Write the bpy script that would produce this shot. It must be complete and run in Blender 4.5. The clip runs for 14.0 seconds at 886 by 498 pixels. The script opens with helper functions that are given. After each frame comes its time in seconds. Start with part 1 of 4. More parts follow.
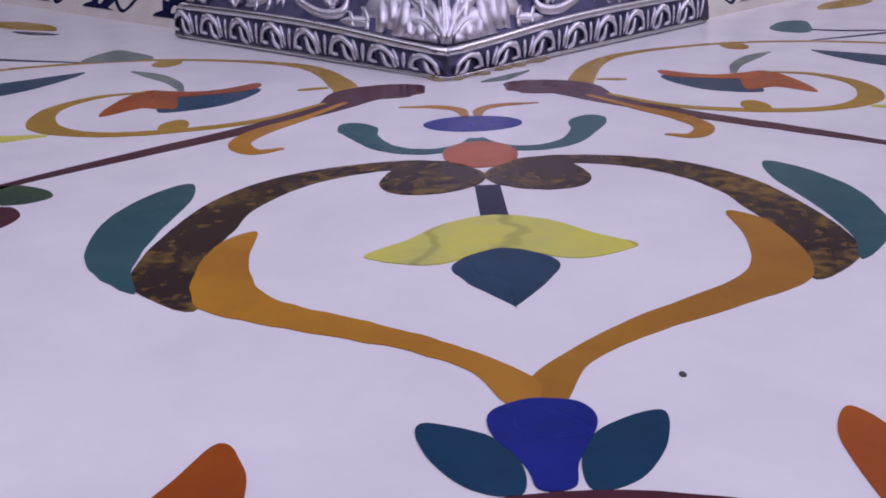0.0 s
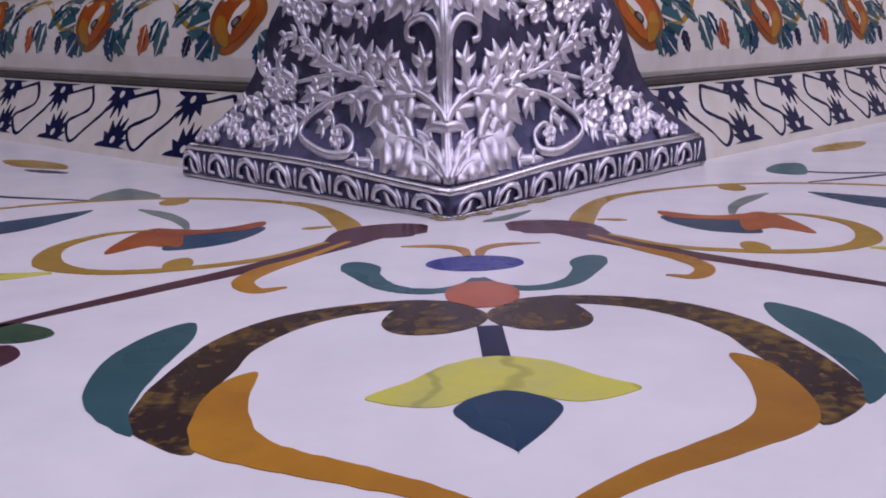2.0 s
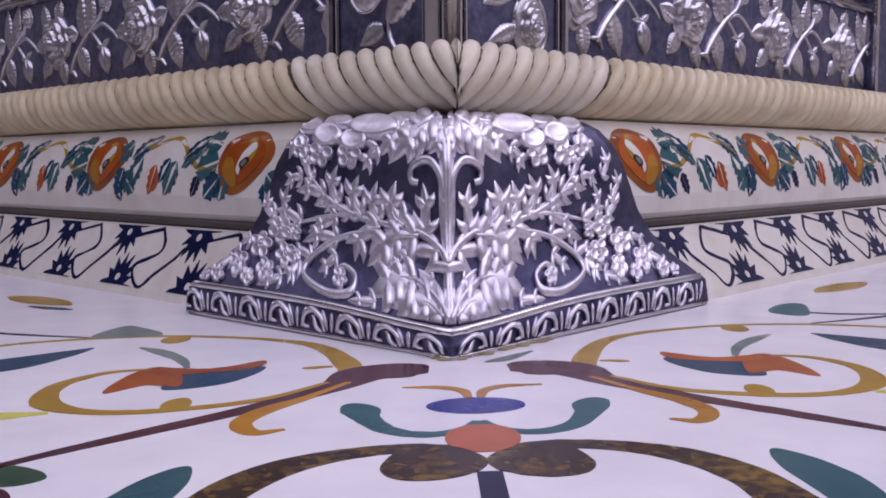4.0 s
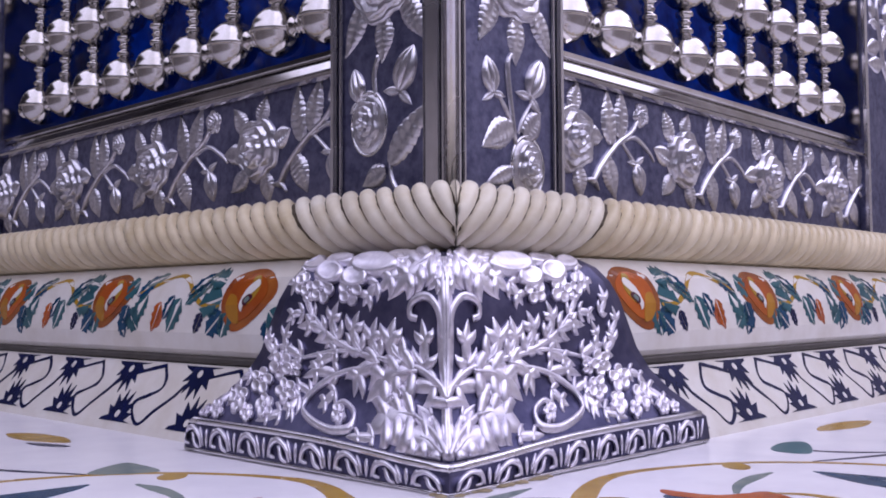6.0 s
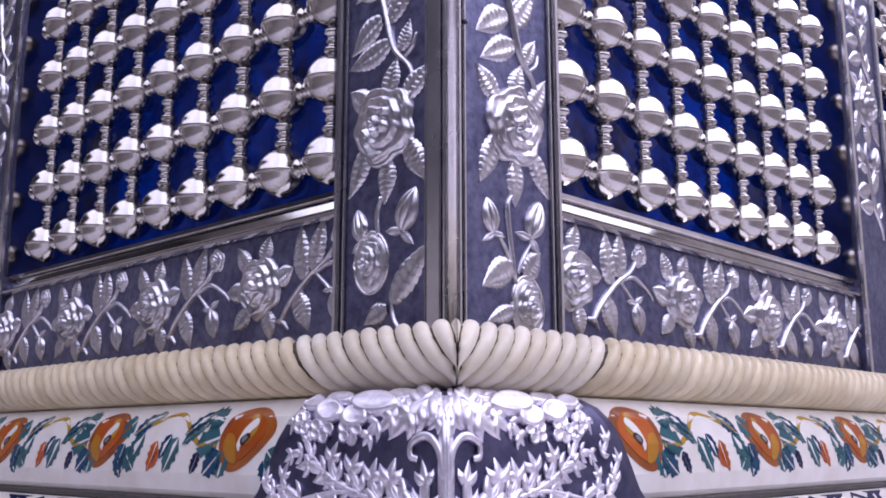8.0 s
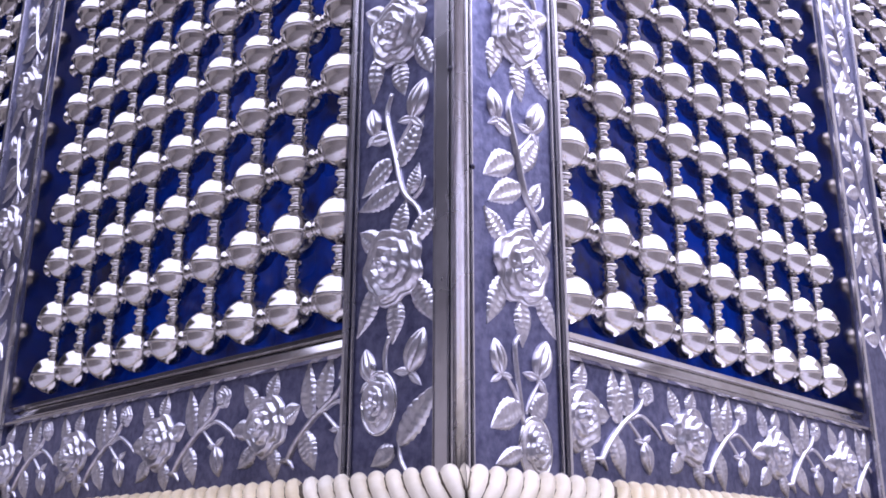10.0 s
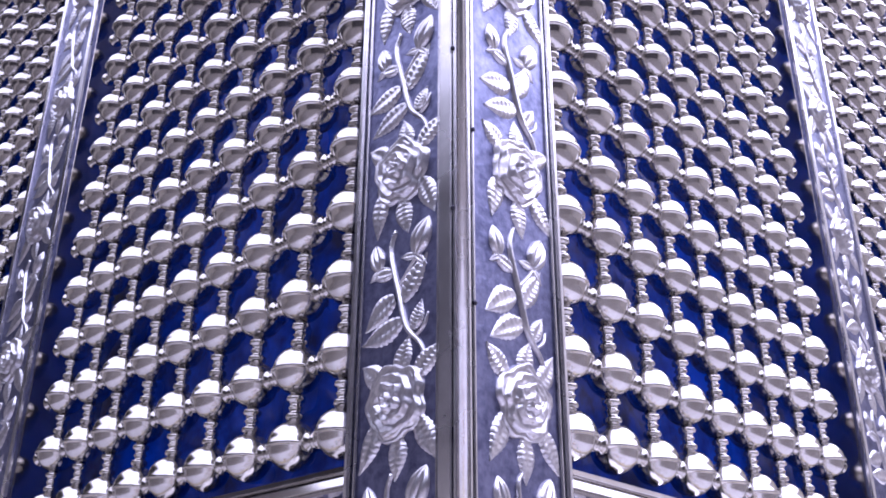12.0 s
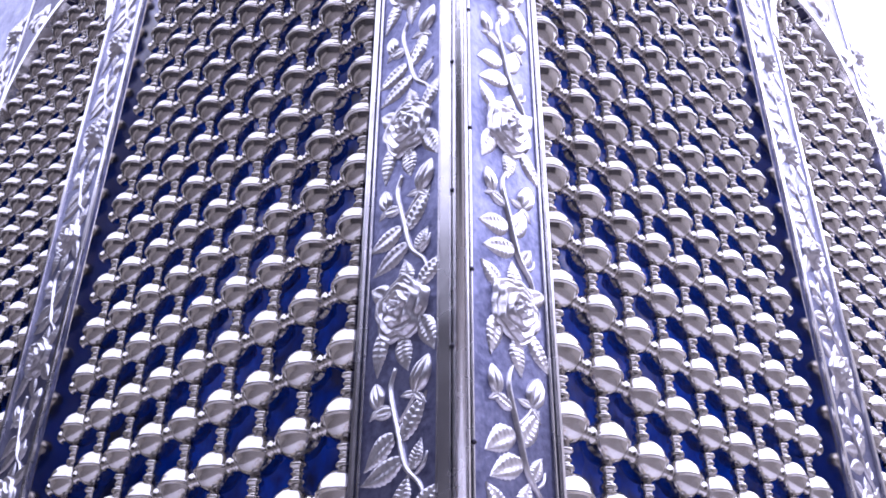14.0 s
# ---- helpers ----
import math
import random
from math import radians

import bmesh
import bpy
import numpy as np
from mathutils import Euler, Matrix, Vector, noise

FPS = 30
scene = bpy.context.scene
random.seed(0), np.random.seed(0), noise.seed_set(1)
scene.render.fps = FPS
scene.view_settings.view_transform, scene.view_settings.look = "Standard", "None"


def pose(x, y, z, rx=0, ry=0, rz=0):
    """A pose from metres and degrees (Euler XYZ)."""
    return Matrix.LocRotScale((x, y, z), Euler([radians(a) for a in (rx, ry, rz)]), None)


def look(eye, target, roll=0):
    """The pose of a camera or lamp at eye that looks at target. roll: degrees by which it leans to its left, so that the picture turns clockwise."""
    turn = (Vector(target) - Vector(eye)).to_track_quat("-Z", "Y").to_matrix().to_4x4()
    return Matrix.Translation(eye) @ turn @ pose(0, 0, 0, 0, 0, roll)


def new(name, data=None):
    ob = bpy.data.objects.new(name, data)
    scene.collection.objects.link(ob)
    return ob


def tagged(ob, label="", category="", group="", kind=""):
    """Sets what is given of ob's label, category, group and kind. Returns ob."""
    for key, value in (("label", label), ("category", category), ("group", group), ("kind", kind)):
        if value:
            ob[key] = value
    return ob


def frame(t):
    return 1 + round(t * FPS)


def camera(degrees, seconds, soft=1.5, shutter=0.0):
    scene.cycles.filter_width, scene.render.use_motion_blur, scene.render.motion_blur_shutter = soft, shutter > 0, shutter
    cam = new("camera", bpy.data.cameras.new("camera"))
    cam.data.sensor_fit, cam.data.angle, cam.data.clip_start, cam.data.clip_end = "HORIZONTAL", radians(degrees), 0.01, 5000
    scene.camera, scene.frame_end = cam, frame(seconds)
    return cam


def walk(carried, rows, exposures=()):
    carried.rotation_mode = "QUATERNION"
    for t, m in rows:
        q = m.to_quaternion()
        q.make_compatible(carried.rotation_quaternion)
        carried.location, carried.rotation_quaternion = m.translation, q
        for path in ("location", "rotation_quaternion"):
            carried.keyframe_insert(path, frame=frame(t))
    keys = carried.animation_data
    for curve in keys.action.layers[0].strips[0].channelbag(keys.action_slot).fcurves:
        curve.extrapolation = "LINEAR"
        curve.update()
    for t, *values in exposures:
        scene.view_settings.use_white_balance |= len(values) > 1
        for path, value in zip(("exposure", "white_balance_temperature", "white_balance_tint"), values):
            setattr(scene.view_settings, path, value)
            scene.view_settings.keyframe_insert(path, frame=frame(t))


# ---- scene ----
# ---- camera and its walk ----
cam = camera(48.0, 14.0, soft=1.8)
ROWS = [  # seconds, x, y, z, yaw, pitch, roll
    (0.0, -0.047, -1.076, 0.158, -1.96, -20.49, -0.96),
    (0.5, -0.047, -1.075, 0.158, -1.90, -18.54, -0.92),
    (1.0, -0.047, -1.077, 0.159, -1.95, -16.62, -0.78),
    (1.5, -0.048, -1.076, 0.160, -1.92, -14.66, -0.78),
    (2.0, -0.047, -1.075, 0.161, -1.96, -12.76, -0.66),
    (2.5, -0.048, -1.073, 0.162, -1.99, -10.82, -0.55),
    (3.0, -0.048, -1.072, 0.165, -2.06, -8.89, -0.41),
    (5.5, -0.039, -1.085, 0.164, -1.41, 1.07, -0.37),
    (6.0, -0.039, -1.088, 0.161, -1.52, 3.09, -0.30),
    (6.5, -0.039, -1.091, 0.159, -1.58, 4.98, -0.28),
    (7.0, -0.040, -1.093, 0.158, -1.63, 7.04, -0.24),
    (7.5, -0.041, -1.094, 0.158, -1.63, 9.11, -0.20),
    (8.0, -0.041, -1.095, 0.161, -1.59, 11.03, -0.08),
    (10.5, -0.050, -1.116, 0.185, -1.49, 19.63, 0.12),
    (11.0, -0.050, -1.119, 0.184, -1.48, 21.49, 0.16),
    (11.5, -0.051, -1.122, 0.184, -1.43, 23.39, 0.20),
    (12.0, -0.052, -1.126, 0.185, -1.42, 25.36, 0.22),
    (12.5, -0.052, -1.131, 0.185, -1.37, 27.25, 0.22),
    (13.0, -0.052, -1.135, 0.183, -1.44, 29.24, 0.25),
    (13.5, -0.053, -1.139, 0.182, -1.44, 31.16, 0.31),
    (14.0, -0.053, -1.141, 0.181, -1.44, 33.14, 0.36),
]
walk(cam, [(t, pose(x, y, z, 90 + p, 0, w) @ pose(0, 0, 0, 0, 0, r)) for t, x, y, z, w, p, r in ROWS],
     exposures=[(0.0, -0.46, 6500, 10), (3.0, -0.31, 6750, 9), (6.0, 0.12, 6250, 9), (8.0, 0.46, 6200, 8), (10.5, 0.90, 6000, 8), (14.0, 0.86, 5950, 5)])


# ---- world and lights ----
world = bpy.data.worlds.new("world")
scene.world = world
world.use_nodes = True
world.node_tree.nodes["Background"].inputs[0].default_value = (0.78, 0.78, 1.0, 1)
world.node_tree.nodes["Background"].inputs[1].default_value = 0.15


def area(name, where, target, size, power, colour):
    lamp = bpy.data.lights.new(name, "AREA")
    lamp.shape, lamp.size, lamp.size_y, lamp.energy, lamp.color = "RECTANGLE", size[0], size[1], power, colour
    ob = new(name, lamp)
    ob.matrix_world = look(where, target)
    return ob


area("ceiling_lamp", (2.375, -0.6, 4.45), (2.375, -0.6, 0.0), (6.75, 9.4), 460, (0.78, 0.735, 1.0))
area("ceiling_lamp_west", (-2.93, -0.6, 4.45), (-2.93, -0.6, 0.0), (3.84, 9.4), 175, (0.78, 0.735, 1.0))
area("ceiling_lamp_east", (3.4, 1.6, 4.4), (1.2, 0.4, 1.0), (2.2, 2.0), 40, (0.84, 0.76, 1.0))

# ---- materials ----
MATS = {}


def material(name, base, rough=0.5, metal=0.0, vary=0.0, grain=40.0, bump=0.0, spread=0.0, second=None, coat=0.0, veins=0.0, rough_vary=0.12, gloss=0.22, ramp=(0.38, 0.66)):
    """Principled surface with two scales of colour and gloss variation and a fine relief."""
    m = bpy.data.materials.new(name)
    m.use_nodes = True
    nt = m.node_tree
    b = nt.nodes["Principled BSDF"]
    b.inputs["Metallic"].default_value = metal
    b.inputs["Coat Weight"].default_value = coat
    b.inputs["Coat Roughness"].default_value = 0.12
    if not metal:
        b.inputs["Specular IOR Level"].default_value = gloss
    co = nt.nodes.new("ShaderNodeTexCoord")

    def tex(scale, detail=5.0, rough_=0.6):
        n = nt.nodes.new("ShaderNodeTexNoise")
        n.inputs["Scale"].default_value, n.inputs["Detail"].default_value, n.inputs["Roughness"].default_value = scale, detail, rough_
        nt.links.new(co.outputs["Object"], n.inputs["Vector"])
        return n

    fine, broad = tex(grain), tex(grain / 7.0, 3.0)
    second = second or tuple(c * (1 - vary) for c in base)
    mix = nt.nodes.new("ShaderNodeMix")
    mix.data_type = "RGBA"
    mix.inputs[6].default_value, mix.inputs[7].default_value = (*base, 1), (*second, 1)
    shade = nt.nodes.new("ShaderNodeValToRGB")
    shade.color_ramp.elements[0].position, shade.color_ramp.elements[1].position = ramp
    add = nt.nodes.new("ShaderNodeMath")
    add.operation = "MULTIPLY_ADD"
    add.inputs[1].default_value = 0.55
    half = nt.nodes.new("ShaderNodeMath")
    half.operation = "MULTIPLY"
    half.inputs[1].default_value = 0.45
    nt.links.new(broad.outputs[0], half.inputs[0])
    nt.links.new(fine.outputs[0], add.inputs[0])
    nt.links.new(half.outputs[0], add.inputs[2])
    nt.links.new(add.outputs[0], shade.inputs[0])
    nt.links.new(shade.outputs[0], mix.inputs[0])
    colour = mix.outputs[2]
    if veins:
        wv = nt.nodes.new("ShaderNodeTexWave")
        wv.inputs["Scale"].default_value, wv.inputs["Distortion"].default_value, wv.inputs["Detail"].default_value = veins, 14.0, 4.0
        nt.links.new(co.outputs["Object"], wv.inputs["Vector"])
        vr = nt.nodes.new("ShaderNodeValToRGB")
        vr.color_ramp.elements[0].position, vr.color_ramp.elements[0].color = 0.0, (0.72, 0.72, 0.74, 1)
        vr.color_ramp.elements[1].position, vr.color_ramp.elements[1].color = 0.10, (1, 1, 1, 1)
        nt.links.new(wv.outputs[1], vr.inputs[0])
        mul = nt.nodes.new("ShaderNodeMix")
        mul.data_type, mul.blend_type = "RGBA", "MULTIPLY"
        mul.inputs[0].default_value = 1.0
        nt.links.new(colour, mul.inputs[6])
        nt.links.new(vr.outputs[0], mul.inputs[7])
        colour = mul.outputs[2]
    if spread:
        oi = nt.nodes.new("ShaderNodeObjectInfo")
        mr = nt.nodes.new("ShaderNodeMapRange")
        mr.inputs[3].default_value, mr.inputs[4].default_value = 1 - spread, 1 + spread
        nt.links.new(oi.outputs["Random"], mr.inputs[0])
        hs = nt.nodes.new("ShaderNodeHueSaturation")
        nt.links.new(mr.outputs[0], hs.inputs["Value"])
        nt.links.new(colour, hs.inputs["Color"])
        colour = hs.outputs[0]
    nt.links.new(colour, b.inputs["Base Color"])
    rr = nt.nodes.new("ShaderNodeMapRange")
    rr.inputs[3].default_value, rr.inputs[4].default_value = max(0.02, rough * (1 - rough_vary * 2)), min(1.0, rough * (1 + rough_vary * 4))
    nt.links.new(broad.outputs[0], rr.inputs[0])
    nt.links.new(rr.outputs[0], b.inputs["Roughness"])
    if bump:
        bp = nt.nodes.new("ShaderNodeBump")
        bp.inputs["Strength"].default_value, bp.inputs["Distance"].default_value = bump, 0.002
        nt.links.new(fine.outputs[0], bp.inputs["Height"])
        nt.links.new(bp.outputs[0], b.inputs["Normal"])
    MATS[name] = m
    return m


WHITE = material("white_marble", (0.83, 0.81, 0.82), 0.22, second=(0.71, 0.69, 0.72), grain=14, bump=0.02)
CREAM = material("aged_white_marble", (0.78, 0.75, 0.69), 0.2, second=(0.66, 0.61, 0.52), grain=22, bump=0.04, coat=0.3, spread=0.03)
IVORY = material("ivory_marble", (0.76, 0.71, 0.58), 0.30, second=(0.60, 0.52, 0.36), grain=26, bump=0.06, spread=0.08)
HONEY = material("yellowed_ivory_marble", (0.70, 0.61, 0.42), 0.30, second=(0.52, 0.42, 0.24), grain=26, bump=0.06, spread=0.10)
AMBER = material("honey_onyx", (0.44, 0.205, 0.018), 0.24, second=(0.31, 0.125, 0.015), grain=22, spread=0.10)
BROWN = material("mottled_brown_stone", (0.030, 0.016, 0.014), 0.24, second=(0.21, 0.125, 0.025), grain=130, ramp=(0.49, 0.62))
TEAL = material("teal_stone", (0.020, 0.085, 0.105), 0.26, second=(0.045, 0.13, 0.14), grain=34, spread=0.12)
PETROL = material("petrol_blue_stone", (0.008, 0.055, 0.12), 0.24, vary=0.35, grain=30, spread=0.10)
LAPIS = material("lapis_blue_stone", (0.008, 0.020, 0.24), 0.24, vary=0.35, grain=40)
NAVY = material("navy_stone", (0.008, 0.012, 0.06), 0.24, vary=0.4, grain=40)
LEMON = material("lemon_yellow_onyx", (0.66, 0.62, 0.09), 0.24, second=(0.50, 0.50, 0.16), grain=30, veins=7.0)
CORAL = material("coral_stone", (0.48, 0.12, 0.05), 0.24, vary=0.25, grain=30)
ORANGE = material("orange_carnelian", (0.42, 0.10, 0.012), 0.24, second=(0.28, 0.05, 0.01), grain=22, spread=0.18)
RUST = material("rust_red_stone", (0.20, 0.045, 0.012), 0.24, second=(0.38, 0.13, 0.02), grain=28, spread=0.15)
PLUM = material("plum_stone", (0.085, 0.02, 0.03), 0.24, second=(0.05, 0.018, 0.03), grain=30)
SAGE = material("grey_green_stone", (0.20, 0.24, 0.20), 0.24, second=(0.10, 0.15, 0.16), grain=26, spread=0.12)
MOSS = material("dark_green_stone", (0.022, 0.06, 0.035), 0.26, second=(0.06, 0.10, 0.05), grain=40)
GOLD = material("ochre_stone", (0.42, 0.25, 0.03), 0.24, vary=0.3, grain=30)
MORTAR = material("ochre_mortar", (0.42, 0.34, 0.20), 0.8, vary=0.5, grain=120, bump=0.3)
CORE_BROWN = material("dark_brown_core", (0.10, 0.08, 0.055), 0.7, vary=0.4, grain=50)
GREY = material("grey_joint_stone", (0.085, 0.075, 0.065), 0.4, vary=0.4, grain=50)
SILVER = material("polished_silver", (0.74, 0.72, 0.74), 0.20, metal=1.0, vary=0.22, grain=45, bump=0.02, rough_vary=0.3)
MIRROR = material("mirror_strip_silver", (0.72, 0.70, 0.70), 0.07, metal=1.0, second=(0.50, 0.47, 0.44), grain=30, bump=0.01, rough_vary=0.3)
BALL = material("mirror_silver", (0.65, 0.625, 0.62), 0.105, metal=1.0, second=(0.42, 0.39, 0.35), grain=26, bump=0.02, spread=0.07, rough_vary=0.35)
RELIEF = material("chased_silver", (0.76, 0.74, 0.77), 0.29, metal=1.0, second=(0.40, 0.38, 0.43), grain=120, bump=0.14, spread=0.06, rough_vary=0.15, ramp=(0.40, 0.70))
PATINA = material("oxidised_silver", (0.235, 0.24, 0.375), 0.36, metal=0.95, second=(0.09, 0.095, 0.18), grain=80, bump=0.55, ramp=(0.38, 0.62))
SHOEWORK = material("brushed_chased_silver", (0.86, 0.83, 0.88), 0.40, metal=1.0, second=(0.55, 0.52, 0.60), grain=110, bump=0.18, spread=0.06, ramp=(0.42, 0.72))
NIELLO = material("blackened_silver", (0.060, 0.055, 0.075), 0.38, metal=0.9, second=(0.03, 0.03, 0.045), grain=60, bump=0.2)
TARNISH = material("tarnished_silver", (0.13, 0.125, 0.21), 0.42, metal=0.92, second=(0.035, 0.035, 0.085), grain=34, bump=0.25, ramp=(0.40, 0.64))
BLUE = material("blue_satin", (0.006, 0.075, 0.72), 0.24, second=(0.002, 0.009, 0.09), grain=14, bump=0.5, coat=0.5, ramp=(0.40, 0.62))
PLASTER = material("hall_plaster", (0.60, 0.56, 0.50), 0.7, vary=0.12, grain=6)
DARKWALL = material("hall_wall_stone", (0.075, 0.07, 0.075), 0.5, vary=0.3, grain=5)

# ---- building helpers ----
R2 = math.sqrt(0.5)


def finish(name, bm, mat, parent=None, label="", smooth=False, kind=""):
    me = bpy.data.meshes.new(name)
    bm.to_mesh(me)
    bm.free()
    me.materials.append(mat)
    if smooth:
        me.shade_smooth()
    ob = new(name, me)
    ob.parent = parent
    return tagged(ob, label=label, kind=kind)


def part(name, bm, mat, parent, label="", smooth=False):
    return finish(name, bm, mat, parent, label, smooth)


def empty(name, label, category, group="", kind="", where=(0, 0, 0)):
    ob = new(name)
    ob.location = where
    return tagged(ob, label=label, category=category, group=group, kind=kind)


def side(s, a, b, c):
    """A point of the shrine's right (1) or left (-1) face: a along it from the corner, b out from it, c up."""
    return Vector((s * (a + b) * R2, (a - b) * R2, c))


def rail_curve(points, n=6, closed=False):
    """Catmull-Rom curve through a few points (tuples of any length)."""
    pts = [Vector(p) for p in points]
    k = len(pts)
    out = []
    for i in range(k if closed else k - 1):
        p1, p2 = pts[i], pts[(i + 1) % k]
        p0 = pts[i - 1] if closed or i else p1 * 2 - p2
        p3 = pts[(i + 2) % k] if closed or i + 2 < k else p2 * 2 - p1
        for j in range(n):
            t = j / n
            out.append(0.5 * (2 * p1 + (p2 - p0) * t + (2 * p0 - 5 * p1 + 4 * p2 - p3) * t * t + (3 * p1 - p0 - 3 * p2 + p3) * t ** 3))
    if not closed:
        out.append(pts[-1])
    return out


def slab(outline, place, high=0.001, deep=0.002):
    """A thin flat piece with the outline (u, v); place(u, v, h) sets it on a surface."""
    bm = bmesh.new()
    top = [bm.verts.new(place(p[0], p[1], high)) for p in outline]
    low = [bm.verts.new(place(p[0], p[1], -deep)) for p in outline]
    bm.faces.new(top)
    for i in range(len(top)):
        bm.faces.new((top[i - 1], low[i - 1], low[i], top[i]))
    bmesh.ops.recalc_face_normals(bm, faces=bm.faces)
    return bm


def patch(outline, place, high=0.001, rings=4):
    """Like slab, for a curved surface: the piece follows the surface between its rim and its middle."""
    bm = bmesh.new()
    n = len(outline)
    cu, cv = sum(p[0] for p in outline) / n, sum(p[1] for p in outline) / n
    low = [bm.verts.new(place(p[0], p[1], -0.002)) for p in outline]
    rows = [low]
    for k in range(rings):
        f = 1 - k / rings
        rows.append([bm.verts.new(place(cu + (p[0] - cu) * f, cv + (p[1] - cv) * f, high)) for p in outline])
    mid = bm.verts.new(place(cu, cv, high))
    for a, b in zip(rows, rows[1:]):
        for i in range(n):
            bm.faces.new((a[i - 1], a[i], b[i], b[i - 1]))
    for i in range(n):
        bm.faces.new((rows[-1][i - 1], rows[-1][i], mid))
    bmesh.ops.recalc_face_normals(bm, faces=bm.faces)
    return bm


def ribbon(points, n=7):
    """Outline of a stroke through (u, v, width)."""
    line = rail_curve(points, n)
    left, right = [], []
    for i, p in enumerate(line):
        d = line[min(i + 1, len(line) - 1)] - line[max(i - 1, 0)]
        d = Vector((d[0], d[1])).normalized()
        w = max(p[2], 0.0008) / 2
        left.append((p[0] - d[1] * w, p[1] + d[0] * w))
        right.append((p[0] + d[1] * w, p[1] - d[0] * w))
    return left + right[::-1]


def box(bm, place, a0, a1, b0, b1, c0, c1):
    v = [bm.verts.new(place(a, b, c)) for a in (a0, a1) for b in (b0, b1) for c in (c0, c1)]
    for f in ((0, 1, 3, 2), (4, 6, 7, 5), (0, 4, 5, 1), (2, 3, 7, 6), (0, 2, 6, 4), (1, 5, 7, 3)):
        bm.faces.new([v[i] for i in f])


def sweep(profile, s, a_end, mitre=True, a_start=0.0):
    """A moulding along a face: profile of (b, z); it starts at the corner's mitre and ends at a_end."""
    bm = bmesh.new()
    rows = []
    for a in (None, a_end):
        rows.append([bm.verts.new(side(s, (-b if mitre else a_start) if a is None else a, b, z)) for b, z in profile])
    for i in range(len(profile) - 1):
        bm.faces.new((rows[0][i], rows[0][i + 1], rows[1][i + 1], rows[1][i]))
    bm.faces.new(rows[0])
    bm.faces.new(rows[1][::-1])
    bmesh.ops.recalc_face_normals(bm, faces=bm.faces)
    return bm


def lathe(profile, n=20):
    """Turned piece about z from (radius, height)."""
    bm = bmesh.new()
    rings = []
    for r, z in profile:
        rings.append([bm.verts.new((r * math.cos(6.28318531 * i / n), r * math.sin(6.28318531 * i / n), z)) for i in range(n)])
    for k in range(len(rings) - 1):
        for i in range(n):
            bm.faces.new((rings[k][i - 1], rings[k][i], rings[k + 1][i], rings[k + 1][i - 1]))
    bm.faces.new(rings[0])
    bm.faces.new(rings[-1])
    bmesh.ops.recalc_face_normals(bm, faces=bm.faces)
    return bm


# ---- the hall ----
def wall(name, x0, x1, y0, y1, z0, z1, mat):
    bm = bmesh.new()
    box(bm, lambda a, b, c: Vector((a, b, c)), x0, x1, y0, y1, z0, z1)
    bmesh.ops.recalc_face_normals(bm, faces=bm.faces)
    return finish(name, bm, mat, kind="structure")


floor = wall("floor", -6, 6, -6, 7, -0.1, 0.0, WHITE)
tagged(floor, "polished white marble floor inlaid with coloured stone scrollwork", "floor")
# Unseen grey sheet, added so the silver balls reflect a dimmer floor.
DIM_SHEET = material("grey_sheet", (0.27, 0.245, 0.23), 0.9, vary=0.4, grain=60, bump=0.4)
bm = bmesh.new()
rim = [(0.0, -1.22), (6.0, 4.78), (6.0, -6.0), (-6.0, -6.0), (-6.0, 4.78)]
top = [bm.verts.new((x, y, 0.006)) for x, y in rim]
low = [bm.verts.new((x, y, 0.001)) for x, y in rim]
bm.faces.new(top)
for i in range(5):
    bm.faces.new((top[i - 1], low[i - 1], low[i], top[i]))
bmesh.ops.recalc_face_normals(bm, faces=bm.faces)
bmesh.ops.triangulate(bm, faces=bm.faces[:])
tagged(finish("floor_carpet", bm, DIM_SHEET, kind="structure"), "unseen grey sheet added on the hall floor to dim reflections", "carpet")
tagged(wall("ceiling", -6, 6, -6, 7, 4.6, 4.8, PLASTER), "plain pale plaster ceiling of the hall", "ceiling")
for name, dims in (("wall_south", (-6, 6, -6.2, -6, 0, 4.6)), ("wall_north", (-6, 6, 7, 7.2, 0, 4.6)), ("wall_west", (-6.2, -6, -6, 7, 0, 4.6)), ("wall_east", (6, 6.2, -6, 7, 0, 4.6))):
    tagged(wall(name, *dims, DARKWALL if name in ("wall_south", "wall_west") else PLASTER), "dark stone wall of the hall" if name in ("wall_south", "wall_west") else "pale plaster wall of the hall", "wall")

# Pale panel out of view, added to brighten what the left silver strips reflect.
tagged(wall("wall_west_dado", -5.999, -5.96, -5.9, 6.9, 0.0, 1.7, PLASTER), "unseen pale panel added low on the dark hall wall to brighten reflections", "dado")


# ---- plinth: two inlaid marble mouldings and a rope moulding ----
END = 3.4
LOWER = [(0.156, 0.0), (0.152, 0.010), (0.104, 0.084), (0.102, 0.086), (0.0, 0.086), (0.0, 0.0)]
GROOVE = [(0.100, 0.086), (0.104, 0.089), (0.104, 0.094), (0.100, 0.097), (0.0, 0.097), (0.0, 0.086)]
UPPER = [(0.099, 0.097), (0.104, 0.104), (0.106, 0.125), (0.101, 0.160), (0.088, 0.192), (0.066, 0.212), (0.0, 0.212), (0.0, 0.097)]
plinth = empty("plinth", "inlaid white marble plinth round the silver shrine", "plinth", kind="structure")
for s in (1, -1):
    part("lower_moulding", sweep(LOWER, s, END), CREAM, plinth, "sloping white marble moulding with navy diaper inlay")
    part("groove", sweep(GROOVE, s, END), GREY, plinth, "thin grey stone joint line")
    part("upper_moulding", sweep(UPPER, s, END), CREAM, plinth, "rounded white marble moulding with flower inlay", smooth=False)

